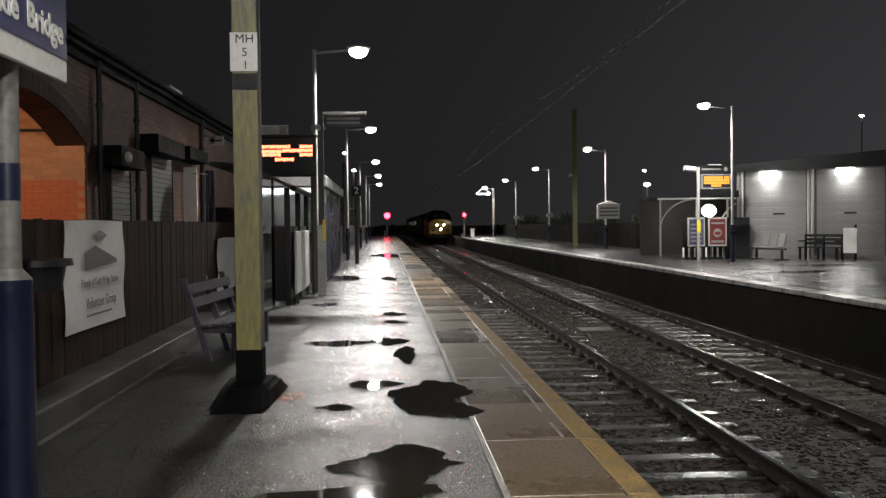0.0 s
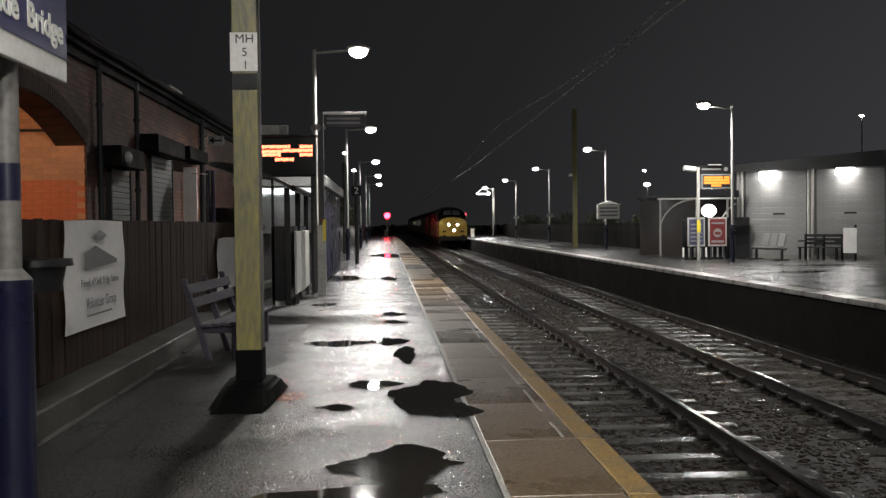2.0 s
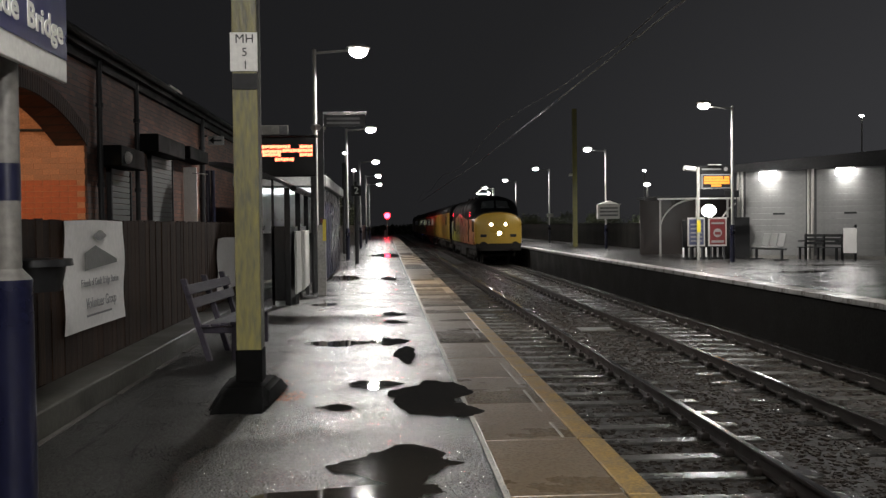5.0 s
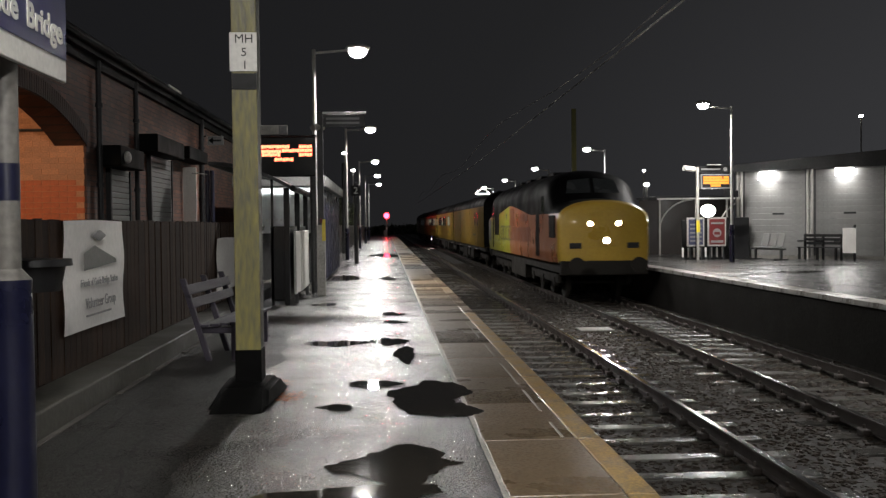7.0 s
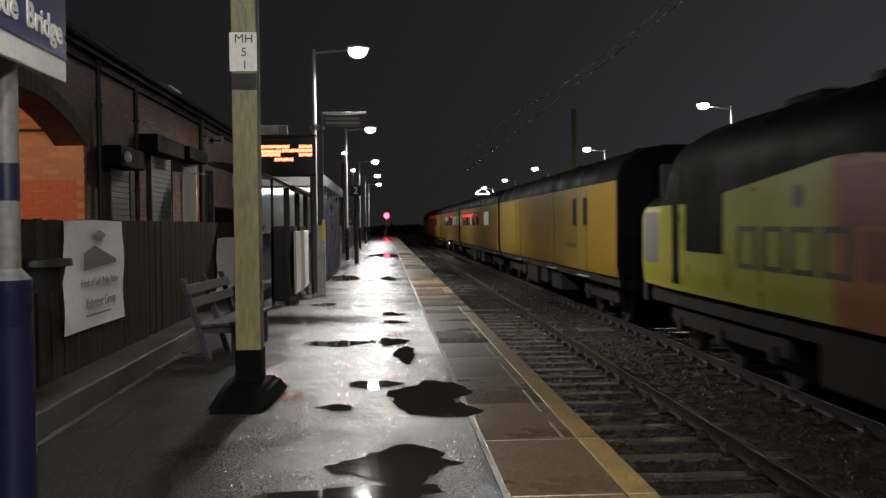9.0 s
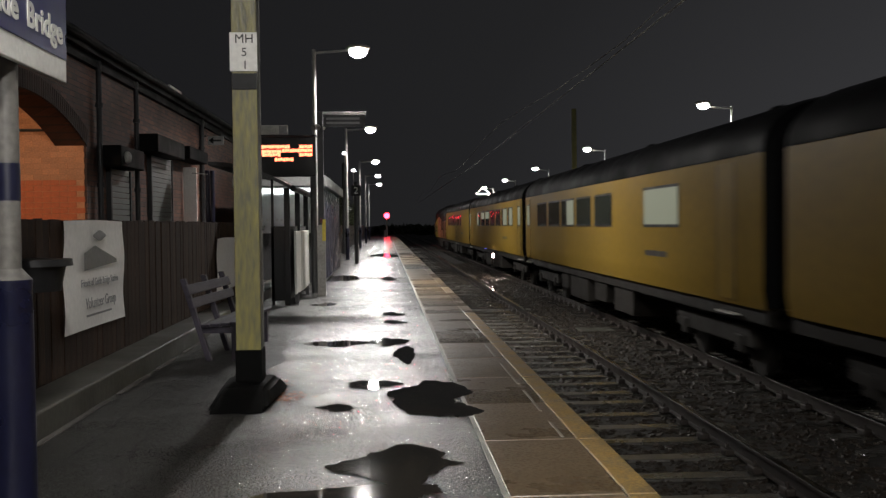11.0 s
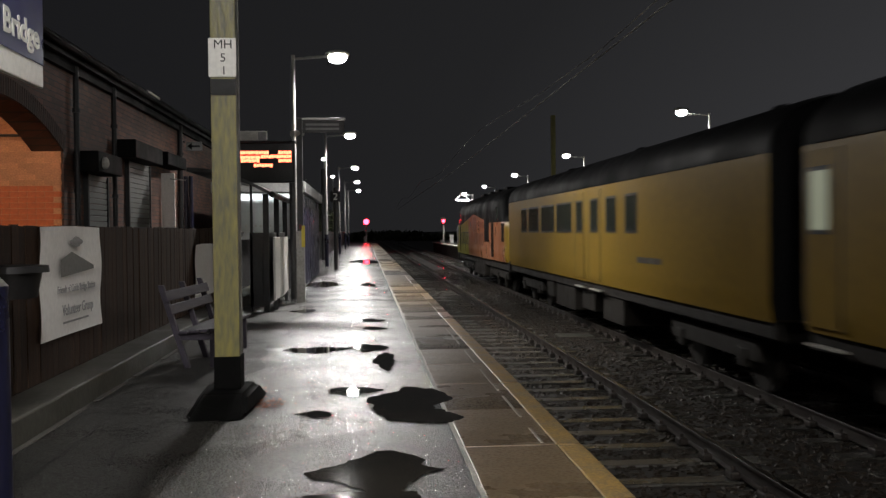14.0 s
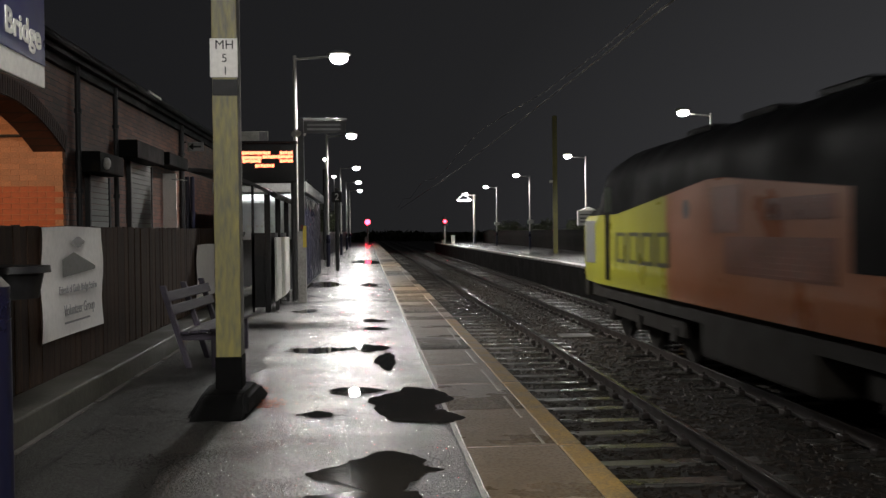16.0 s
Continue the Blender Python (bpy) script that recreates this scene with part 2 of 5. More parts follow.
M = dict(
    asphalt=material("wet_asphalt", (0.036, 0.0345, 0.032), 0.30, vary=0.3, scale=5, bump=1.0, rough_vary=0.14, bump_scale=110, spec=1.0, bump_depth=0.0038, speckle=0.3, film=0.23, coarse=0.004),
    asphalt_old=material("wet_asphalt_patch", (0.022, 0.021, 0.019), 0.42, vary=0.3, scale=5, bump=0.9, rough_vary=0.15, bump_scale=90, bump_depth=0.005, speckle=0.2),
    coping=material("wet_coping_stone", (0.20, 0.136, 0.07), 0.30, film=0.34, vary=0.3, scale=4, bump=0.3, per_object=0.3, per_rough=0.14, bump_scale=60, bump_depth=0.002),
    yellow_line=material("worn_yellow_paint", (0.48, 0.31, 0.09), 0.45, vary=0.4, scale=14, bump=0.2, second=(0.12, 0.085, 0.05)),
    white_line=material("worn_white_line", (0.6, 0.58, 0.52), 0.4, vary=0.4, scale=18),
    water=material("puddle_water", (0.035, 0.030, 0.023), 0.05, vary=0.4, bump=0.02, rough_vary=0.01, scale=3),
    concrete=material("damp_concrete", (0.22, 0.21, 0.19), 0.55, vary=0.3, scale=5, bump=0.3),
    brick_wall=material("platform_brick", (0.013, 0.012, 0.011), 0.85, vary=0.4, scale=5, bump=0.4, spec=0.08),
    mortar=material("dark_mortar", (0.10, 0.09, 0.08), 0.85, vary=0.2, scale=8),
    brick=material("red_brick", (0.21, 0.082, 0.05), 0.8, vary=0.3, scale=14, bump=0.3, per_object=0.25),
    orange_paint=material("orange_painted_brick", (0.55, 0.12, 0.03), 0.6, vary=0.2, scale=6, bump=0.15),
    wall_brick=brickwork("old_brickwork", (0.16, 0.062, 0.036), (0.075, 0.036, 0.025), (0.04, 0.036, 0.032)),
    dark_brick=material("dark_arch_brick", (0.055, 0.03, 0.022), 0.85, vary=0.3, scale=14, bump=0.3, per_object=0.25),
    tan_brick=material("tan_brick", (0.60, 0.27, 0.13), 0.7, vary=0.25, scale=14, bump=0.3, per_object=0.15),
    frosted=material("frosted_glazing", (0.65, 0.67, 0.66), 0.35, vary=0.1, scale=4, bump=0.03, translucent=0.75),
    ballast=material("ballast", (0.022, 0.018, 0.014), 0.75, vary=0.5, scale=16, bump=0.8, bump_scale=14),
    stone=material("ballast_stone", (0.033, 0.024, 0.016), 0.6, spec=0.25, vary=0.4, scale=20, bump=0.2),
    sleeper=material("wet_sleeper", (0.07, 0.066, 0.058), 0.21, vary=0.4, scale=6, bump=0.35, spec=1.0, per_object=0.35, per_rough=0.06),
    rail_top=material("polished_rail", (0.62, 0.60, 0.57), 0.17, metal=1.0, vary=0.1, bump=0.03, scale=8, rough_vary=0.05),
    rail_side=material("rusty_rail", (0.03, 0.022, 0.018), 0.5, vary=0.3, scale=10, bump=0.2),
    fence=material("dark_fence_board", (0.050, 0.027, 0.016), 0.75, spec=0.2, vary=0.4, scale=5, bump=0.3, stretch=(3, 3, 0.4), per_object=0.3),
    black=material("black_paint", (0.012, 0.012, 0.013), 0.5, vary=0.3, scale=6, bump=0.08, spec=0.35),
    skirt=material("matt_black_blocker", (0.0004, 0.0004, 0.0004), 0.9, vary=0.1, bump=0, spec=0.0),
    # darker than black_paint, for the mast foot, shutter boxes and eaves
    bitumen=material("near_black_paint", (0.004, 0.004, 0.004), 0.75, vary=0.3, scale=6, bump=0.15, spec=0.08),
    dark_grey=material("dark_grey_paint", (0.05, 0.05, 0.052), 0.5, vary=0.3, scale=6, bump=0.1),
    blue=material("navy_paint", (0.008, 0.009, 0.028), 0.35, vary=0.2, scale=6, bump=0.05),
    sign_blue=material("sign_blue", (0.022, 0.022, 0.11), 0.35, vary=0.15, scale=5, bump=0.03),
    white=material("white_paint", (0.75, 0.74, 0.70), 0.45, vary=0.12, scale=7, bump=0.05),
    cream=material("galvanised_pole", (0.42, 0.41, 0.38), 0.45, vary=0.25, scale=8, bump=0.1),
    vinyl=material("white_vinyl_banner", (0.92, 0.90, 0.87), 0.4, vary=0.1, scale=5, bump=0.15, bump_scale=7),
    grey_print=material("grey_print", (0.28, 0.28, 0.28), 0.5, vary=0.2),
    mast=material("lichened_steel_mast", (0.25, 0.22, 0.06), 0.5, vary=0.4, scale=8, bump=0.3, second=(0.11, 0.105, 0.065), stretch=(1, 1, 0.22)),
    mast_dull=material("dull_lichened_steel", (0.12, 0.11, 0.035), 0.7, vary=0.4, scale=6, bump=0.2, second=(0.06, 0.06, 0.035), spec=0.15, stretch=(1, 1, 0.3)),
    mast_side=material("weathered_steel", (0.16, 0.152, 0.138), 0.5, vary=0.3, scale=6, bump=0.2),
    bench=material("faded_purple_timber", (0.055, 0.046, 0.068), 0.55, vary=0.35, scale=8, bump=0.25, stretch=(3, 0.4, 3)),
    shutter=material("grey_roller_shutter", (0.19, 0.19, 0.185), 0.5, vary=0.2, scale=6),
    cladding=material("pale_grey_cladding", (0.21, 0.21, 0.205), 0.5, vary=0.15, scale=4, bump=0.08, per_object=0.06),
    roof=material("roof_slate", (0.04, 0.04, 0.045), 0.55, vary=0.3, scale=7, bump=0.2),
    glass=material("dark_window_glass", (0.030, 0.034, 0.028), 0.12, vary=0.1, bump=0.0, rough_vary=0.02),
    lit_glass=glow("lit_window", (0.75, 0.80, 0.55), 0.22),
    train_yellow=material("yellow_coach_paint", (0.215, 0.134, 0.019), 0.42, vary=0.1, scale=2, bump=0.0, second=(0.170, 0.106, 0.018), rough_vary=0.05, spec=0.08),
    loco_yellow=material("yellow_end_paint", (0.38, 0.24, 0.027), 0.36, vary=0.12, scale=3, bump=0.02, coat=0.12),
    lime=material("yellow_green_paint", (0.34, 0.33, 0.03), 0.34, vary=0.1, scale=3, bump=0.0, coat=0.2),
    orange=material("orange_loco_paint", (0.31, 0.112, 0.045), 0.34, vary=0.1, scale=3, bump=0.0, coat=0.2),
    train_black=material("black_roof_paint", (0.0045, 0.0045, 0.005), 0.6, vary=0.3, scale=4, bump=0.05, spec=0.04),
    bogie=material("grimy_underframe", (0.022, 0.019, 0.016), 0.75, vary=0.35, scale=8, bump=0.2, spec=0.2),
    lamp_glow=glow("lamp_lens", (1.0, 0.98, 0.93), 240),
    lamp_glow_far=glow("far_lamp_lens", (1.0, 0.98, 0.93), 150),
    far_glow=glow("far_lamp", (1.0, 0.96, 0.9), 40),
    red_glow=glow("red_signal_lens", (1.0, 0.02, 0.04), 26),
    head_glow=glow("headlight_lens", (1.0, 0.96, 0.90), 450),
    under_glow=glow("underfloor_lamp", (1.0, 0.80, 0.68), 260),
    blue_glow=glow("blue_lamp", (0.1, 0.12, 1.0), 6),
    amber_glow=glow("amber_led", (1.0, 0.20, 0.095), 4.6),
    amber_glow_far=glow("amber_led_far", (1.0, 0.33, 0.012), 1.7),
    tube_glow=glow("shelter_tube", (0.95, 0.98, 1.0), 14),
    sodium_glow=glow("sodium_lamp", (1.0, 0.4, 0.08), 10),
    foliage=material("dark_shrub_leaf", (0.06, 0.075, 0.03), 0.5, vary=0.4, scale=10),
    red=material("red_poster", (0.13, 0.022, 0.022), 0.4, vary=0.1),
    poster_blue=material("blue_poster", (0.045, 0.05, 0.10), 0.4, vary=0.1),
    hi_vis=material("yellow_sticker", (0.75, 0.6, 0.05), 0.4, vary=0.1),
    wire=material("copper_wire", (0.55, 0.52, 0.48), 0.45, metal=0.4, bump=0),
    # glass colour lightened to stand in for lamp glow seen through the windscreen
    cab_glass=material("lightened_cab_glass", (0.10, 0.11, 0.115), 0.22, vary=0.2, scale=5, bump=0.05, coat=0.6),
    kerb=material("mossy_damp_kerb", (0.075, 0.072, 0.058), 0.45, vary=0.35, scale=4, bump=0.3),
    wet_edge=material("wet_edge_stone", (0.30, 0.29, 0.27), 0.33, film=0.3, vary=0.25, scale=5, bump=0.3, per_object=0.15, spec=0.8),
    leaf=material("wet_orange_leaf", (0.40, 0.11, 0.03), 0.4, vary=0.4, scale=30),
    orange_dark=material("dirty_orange_grille", (0.20, 0.065, 0.03), 0.4, vary=0.3, scale=6, bump=0.1),
    olive=material("dark_olive_lettering", (0.055, 0.055, 0.03), 0.4, vary=0.15),
    bulkhead_glow=glow("bulkhead_lens", (1.0, 0.98, 0.95), 30),
    far_fence=material("black_fence_board", (0.010, 0.009, 0.008), 0.8, spec=0.06, vary=0.3, scale=6, per_object=0.4),
)

# ---- mesh helpers ----


def box(bm, x0, y0, z0, x1, y1, z1, bevel=0.0, mat=0):
    g = bmesh.ops.create_cube(bm, size=1.0, matrix=Matrix.Translation(((x0 + x1) / 2, (y0 + y1) / 2, (z0 + z1) / 2)) @ Matrix.Diagonal((x1 - x0, y1 - y0, z1 - z0, 1)))
    faces = {f for v in g["verts"] for f in v.link_faces}
    for f in faces:
        f.material_index = mat
    if bevel:
        edges = list({e for v in g["verts"] for e in v.link_edges})
        bmesh.ops.bevel(bm, geom=edges, offset=bevel, segments=2, affect="EDGES", profile=0.5)
    return bm


def rod(bm, a, b, r0, r1=None, seg=12):
    a, b = Vector(a), Vector(b)
    d = b - a
    m = Matrix.Translation((a + b) / 2) @ d.to_track_quat("Z", "Y").to_matrix().to_4x4()
    bmesh.ops.create_cone(bm, cap_ends=True, segments=seg, radius1=r0, radius2=r0 if r1 is None else r1, depth=d.length, matrix=m)
    return bm


def ball(bm, c, r, sx=1, sy=1, sz=1, seg=16):
    bmesh.ops.create_uvsphere(bm, u_segments=seg, v_segments=max(6, seg // 2), radius=r, matrix=Matrix.Translation(c) @ Matrix.Diagonal((sx, sy, sz, 1)))
    return bm


def mesh_of(name, bm, mats, smooth=False):
    me = bpy.data.meshes.new(name)
    bm.to_mesh(me)
    bm.free()
    for m in (mats if isinstance(mats, (list, tuple)) else [mats]):
        me.materials.append(M[m])
    if smooth:
        for p in me.polygons:
            p.use_smooth = True
        me.set_sharp_from_angle(angle=radians(35))
    return me


def part(name, bm, mats, parent=None, label="", smooth=False, at=None):
    ob = new(name, mesh_of(name, bm, mats, smooth))
    if parent is not None:
        ob.parent = parent
    if at is not None:
        ob.matrix_basis = at
    if label:
        tagged(ob, label)
    return ob


def thing(name, label, category, at=None, group="", kind=""):
    ob = tagged(new(name), label, category, group, kind)
    if at is not None:
        ob.matrix_basis = at
    return ob


def bx(*a, **k):
    return box(bmesh.new(), *a, **k)


def rd(*a, **k):
    return rod(bmesh.new(), *a, **k)


def word(name, words, size, mat, parent, at, depth=0.002, align="CENTER", bold=0.0):
    cu = bpy.data.curves.new(name, "FONT")
    cu.body, cu.size, cu.extrude, cu.align_x, cu.align_y = words, size, depth, align, "CENTER"
    cu.offset = bold
    tmp = bpy.data.objects.new(name, cu)
    scene.collection.objects.link(tmp)
    me = bpy.data.meshes.new_from_object(tmp.evaluated_get(bpy.context.evaluated_depsgraph_get()))
    bpy.data.objects.remove(tmp)
    me.materials.clear()
    me.materials.append(M[mat])
    ob = new(name, me)
    ob.parent = parent
    ob.matrix_basis = at
    return ob


def text(name, words, size, mat, parent, at, depth=0.002, align="CENTER", squeeze=1.0, bold=0.0, space=0.28):
    """Lettering, each word a piece of its own, set out along one line."""
    obs = [word(name, w, size, mat, parent, at, depth, "LEFT", bold) for w in words.split()]
    wid = [squeeze * max(v.co.x for v in o.data.vertices) for o in obs]
    total = sum(wid) + size * space * (len(obs) - 1)
    x = -total / 2 if align == "CENTER" else -total
    for o, w in zip(obs, wid):
        o.matrix_basis = at @ Matrix.Translation((x, 0, 0)) @ Matrix.Diagonal((squeeze, 1, 1, 1))
        x += w + size * space



# ---- ground, platforms, track ----


def structure(name, bm, mats, label, category, smooth=False):
    return tagged(part(name, bm, mats, None, "", smooth), label, category, "", "structure")


END = 112.0
g = bmesh.new()
bmesh.ops.create_grid(g, x_segments=2, y_segments=2, size=2500, matrix=Matrix.Translation((0, 0, -1.32)))
ground = structure("ground", g, "ballast", "dark wet ballast and earth ground reaching the distance", "ground")

plat = structure("platform_near", bx(-2.13, -25, -1.3, 1.15, END, 0), ["asphalt"], "wet black asphalt station platform with shining puddles", "platform")
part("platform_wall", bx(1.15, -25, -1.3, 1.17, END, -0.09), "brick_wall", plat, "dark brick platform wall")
ap = bmesh.new()
pe = [(-1.07 + 0.05 * math.sin(y * 2.1) + 0.035 * math.sin(y * 5.3 + 1) + random.uniform(-0.02, 0.02), y) for y in [k * 0.12 for k in range(0, 150)]]
ap.faces.new([ap.verts.new((-2.12, 0.0, 0.004))] + [ap.verts.new((x, y, 0.004)) for x, y in pe] + [ap.verts.new((-2.12, pe[-1][1], 0.004))])
part("asphalt_patch", ap, "asphalt_old", plat, "older rougher asphalt strip")
for cx, y0, y1, sw in ((-1.42, 4.3, 6.6, -0.16), (-1.8, 5.2, 9.5, 0.03), (-0.4, 8.9, 9.6, 0.5), (-0.9, 12.0, 15.0, 0.1)):
    ck = bmesh.new()
    pts = []
    for k in range(26):
        u = k / 25
        pts.append((cx + sw * (u - 0.5) * 2 + 0.02 * math.sin(9 * u) + random.uniform(-0.012, 0.012), y0 + (y1 - y0) * u, random.uniform(0.003, 0.009)))
    lv_, rv_ = [ck.verts.new((x - w, y, 0.0075)) for x, y, w in pts], [ck.verts.new((x + w, y, 0.0075)) for x, y, w in pts]
    for k in range(25):
        ck.faces.new((lv_[k], rv_[k], rv_[k + 1], lv_[k + 1]))
    part("crack", ck, "black", plat, "dark crack in the asphalt")
far = structure("platform_far", bx(7.75, -25, -1.3, 30, END, 0), ["asphalt"], "wet asphalt platform across the tracks with a bright lamplit edge", "platform")
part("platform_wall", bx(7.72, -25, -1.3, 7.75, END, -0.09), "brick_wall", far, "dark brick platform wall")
part("edge_line", bx(7.95, -25, 0.0, 8.05, END, 0.004), "white_line", far, "worn white edge line")
kerb = structure("kerb", bx(-2.47, -25, -0.3, -2.13, 45, 0.18, bevel=0.015), "kerb", "long damp concrete kerb below the fence", "kerb")
soil = structure("garden_ground", bx(-30, -25, -0.3, -2.47, 120, 0.12), "ballast", "dark earth behind the platform fence", "ground")

# coping slabs, kept clear of one another by open joints
SLAB = 1.22
slab_mesh = mesh_of("coping_slab", bx(0, 0, -0.085, 0.556, SLAB - 0.012, 0.006, bevel=0.006), "coping")
edge_mesh = mesh_of("edge_slab", bx(0, 0, -0.085, 0.15, SLAB - 0.012, 0.008, bevel=0.008), "yellow_line")
plain_edge = mesh_of("edge_slab", bx(0, 0, -0.085, 0.15, SLAB - 0.012, 0.008, bevel=0.008), "coping")
for i in range(98):
    y = -10.0 + i * SLAB
    for nm, me, x in (("coping_slab", slab_mesh, 0.575), ("yellow_edge_slab", edge_mesh if y < 14 else plain_edge, 1.134)):
        ob = new(nm, me)
        ob.parent = plat
        ob.matrix_basis = pose(x + random.uniform(-0.003, 0.003), y, random.uniform(-0.002, 0.002))
far_mesh = mesh_of("far_edge_slab", bx(0, 0, -0.085, 0.32, 0.9, 0.008, bevel=0.008), "wet_edge")
for i in range(132):
    ob = new("edge_slab", far_mesh)
    ob.parent = far
    ob.matrix_basis = pose(7.64, -8 + i * 0.912, random.uniform(-0.002, 0.002))
part("white_line", bx(0.545, -5, 0.002, 0.575, 60, 0.006), "white_line", plat, "worn white safety line")


def track(cx, label):
    t = thing("track", label, "railway track", pose(cx, 0, RAIL_Z), "tracks", "structure")
    for s in (-1, 1):
        r = bmesh.new()
        box(r, s * 0.7525 - 0.07, -30, -0.159, s * 0.7525 + 0.07, 260, -0.145)
        box(r, s * 0.7525 - 0.009, -30, -0.15, s * 0.7525 + 0.009, 260, -0.03)
        box(r, s * 0.7525 - 0.036, -30, -0.04, s * 0.7525 + 0.036, 260, -0.004, bevel=0.006)
        rail = part("rail", r, "rail_side", t, "rusty rail with a polished head")
        part("rail_head", bx(s * 0.7525 - 0.03, -30, -0.004, s * 0.7525 + 0.03, 260, 0.0), "rail_top", rail, "polished wet steel")
    return t


near_track = track(NEAR_X, "wet steel rails on sleepers beside the platform")
far_track = track(TRACK_X, "wet steel rails on sleepers by the far platform")
sl = mesh_of("sleeper", bx(-1.3, -0.125, -0.29, 1.3, 0.125, -0.165, bevel=0.02), "sleeper")
ch = bmesh.new()
for s in (-1, 1):
    for o in (-0.12, 0.12):
        box(ch, s * 0.7525 + o - 0.05, -0.09, -0.165, s * 0.7525 + o + 0.05, 0.09, -0.09, bevel=0.02)
        rod(ch, (s * 0.7525 + o, 0, -0.1), (s * 0.7525 + o, 0, -0.05), 0.018, seg=6)
chair = mesh_of("rail_chair", ch, "rail_side")
for tr in (near_track, far_track):
    for i in range(157):
        y = -9.95 + 0.762 * i
        for nm, me in (("sleeper", sl), ("rail_chair", chair)):
            ob = new(nm, me)
            ob.parent = tr
            ob.matrix_basis = pose(random.uniform(-0.03, 0.03) if nm == "sleeper" else 0, y, random.uniform(-0.012, 0.004) if nm == "sleeper" else 0, 0, 0, random.uniform(-0.6, 0.6) if nm == "sleeper" else 0)

# loose ballast between and beside the rails
rng = np.random.default_rng(3)


def ballast(n, x0, x1, y0, y1, z, grow):
    base = np.array([(1, 0, -.35), (-.5, .87, -.35), (-.5, -.87, -.35), (.6, .5, .45), (-.75, .1, .5), (.2, -.8, .5)])
    tri = np.array([(0, 3, 5), (0, 1, 3), (1, 4, 3), (1, 2, 4), (2, 5, 4), (2, 0, 5), (3, 4, 5)])
    u = rng.random(n)
    ys = y0 + (y1 - y0) * u ** 2
    xs = rng.uniform(x0, x1, n)
    size = rng.uniform(0.018, 0.042, n) * (1 + grow * u)
    ang = rng.uniform(0, 6.28, n)
    c, s = np.cos(ang), np.sin(ang)
    jit = base[None] * rng.uniform(0.6, 1.3, (n, 6, 3)) * size[:, None, None]
    v = np.empty_like(jit)
    v[..., 0] = jit[..., 0] * c[:, None] - jit[..., 1] * s[:, None] + xs[:, None]
    v[..., 1] = jit[..., 0] * s[:, None] + jit[..., 1] * c[:, None] + ys[:, None]
    v[..., 2] = jit[..., 2] + (z + rng.uniform(-0.02, 0.02, n))[:, None]
    f = (tri[None] + 6 * np.arange(n)[:, None, None]).reshape(-1, 3)
    me = bpy.data.meshes.new("ballast_stones")
    me.from_pydata(v.reshape(-1, 3).tolist(), [], f.tolist())
    me.materials.append(M["stone"])
    return me


bed = structure("track_bed", bx(1.2, -30, -1.31, 7.7, 260, -1.11), "ballast", "dark stony track bed under the rails", "track bed")
stones = tagged(new("ballast_stones", ballast(110000, 1.3, 7.6, 3.5, 60, -1.127, 0.8)), "loose wet ballast stones between the sleepers", "ballast", "", "stuff")


def puddle(x, y, rx, ry, seed, pinch=0.0):
    """A shallow sheet of water with a ragged shore."""
    r = random.Random(seed)
    ph = [r.uniform(0, 6.28) for _ in range(6)]
    bm = bmesh.new()
    n = 72
    vs = []
    for i in range(n):
        a = 2 * math.pi * i / n
        k = 1 + 0.16 * math.sin(2 * a + ph[0]) + 0.11 * math.sin(3 * a + ph[1]) + 0.07 * math.sin(5 * a + ph[2]) + 0.05 * math.sin(9 * a + ph[3]) + 0.03 * math.sin(17 * a + ph[4])
        k *= (abs(math.cos(a)) + abs(math.sin(a))) ** -pinch
        vs.append(bm.verts.new((x + rx * k * math.cos(a), y + ry * k * math.sin(a), 0.0055 + 0.0008 * (seed % 4))))
    bm.faces.new(vs)
    return tagged(part("puddle", bm, "water"), "dark still rainwater puddle on the asphalt", "puddle", "puddles", "structure")


for i, p in enumerate([(0.05, 5.34, 0.44, 0.46, 1.1), (-0.15, 4.75, 0.42, 0.20), (0.31, 7.45, 0.32, 0.72, 0.3), (0.47, 6.85, 0.16, 0.3, 0.2), (-0.12, 8.05, 0.2, 0.28, 0.5), (-0.36, 7.05, 0.15, 0.13, 0.6), (0.18, 9.9, 0.14, 0.6),
                       (0.02, 11.0, 0.2, 0.45), (-0.55, 10.9, 0.32, 0.35), (0.08, 14.4, 0.18, 0.35), (0.1, 13.2, 0.18, 0.25), (0.05, 24.0, 0.2, 1.0),
                       (0.0, 42.5, 0.7, 3.0), (-1.1, 24.5, 0.45, 1.6), (-1.0, 16.3, 0.2, 0.4), (10.5, 24.5, 0.8, 0.5), (12.5, 28, 1.6, 0.4)]):
    puddle(*p[:4], seed=i, pinch=p[4] if len(p) > 4 else 0.5)

# pale worn dashes along the foot of the kerb, as thin raised strips
for a, b in ((5.7, 7.5), (7.8, 8.75), (9.1, 9.9), (10.3, 11.5), (12.2, 13.6)):
    part("drain_cover", bx(-2.12, a, 0.004, -2.07, b, 0.014, bevel=0.004), "mortar", plat, "worn grey dash along the kerb")
rl_ = np.random.default_rng(5)
lv = bmesh.new()
for k in range(70):
    cx, cy = ((-0.73, 7.5) if k % 3 else (-0.9, 8.2))
    x, y = cx + rl_.normal(0, 0.07), cy + rl_.normal(0, 0.12)
    a, s = rl_.uniform(0, 6.28), rl_.uniform(0.012, 0.03)
    lv.faces.new([lv.verts.new((x + s * c * math.cos(a + d), y + s * c * math.sin(a + d), 0.008 + 0.006 * e)) for c, d, e in ((1, 0, 1), (0.6, 1.2, 0), (1, 3.1, 1.5), (0.6, 4.4, 0))])
tagged(part("fallen_leaves", lv, "leaf"), "small wet orange leaves on the asphalt", "leaves", "", "stuff")

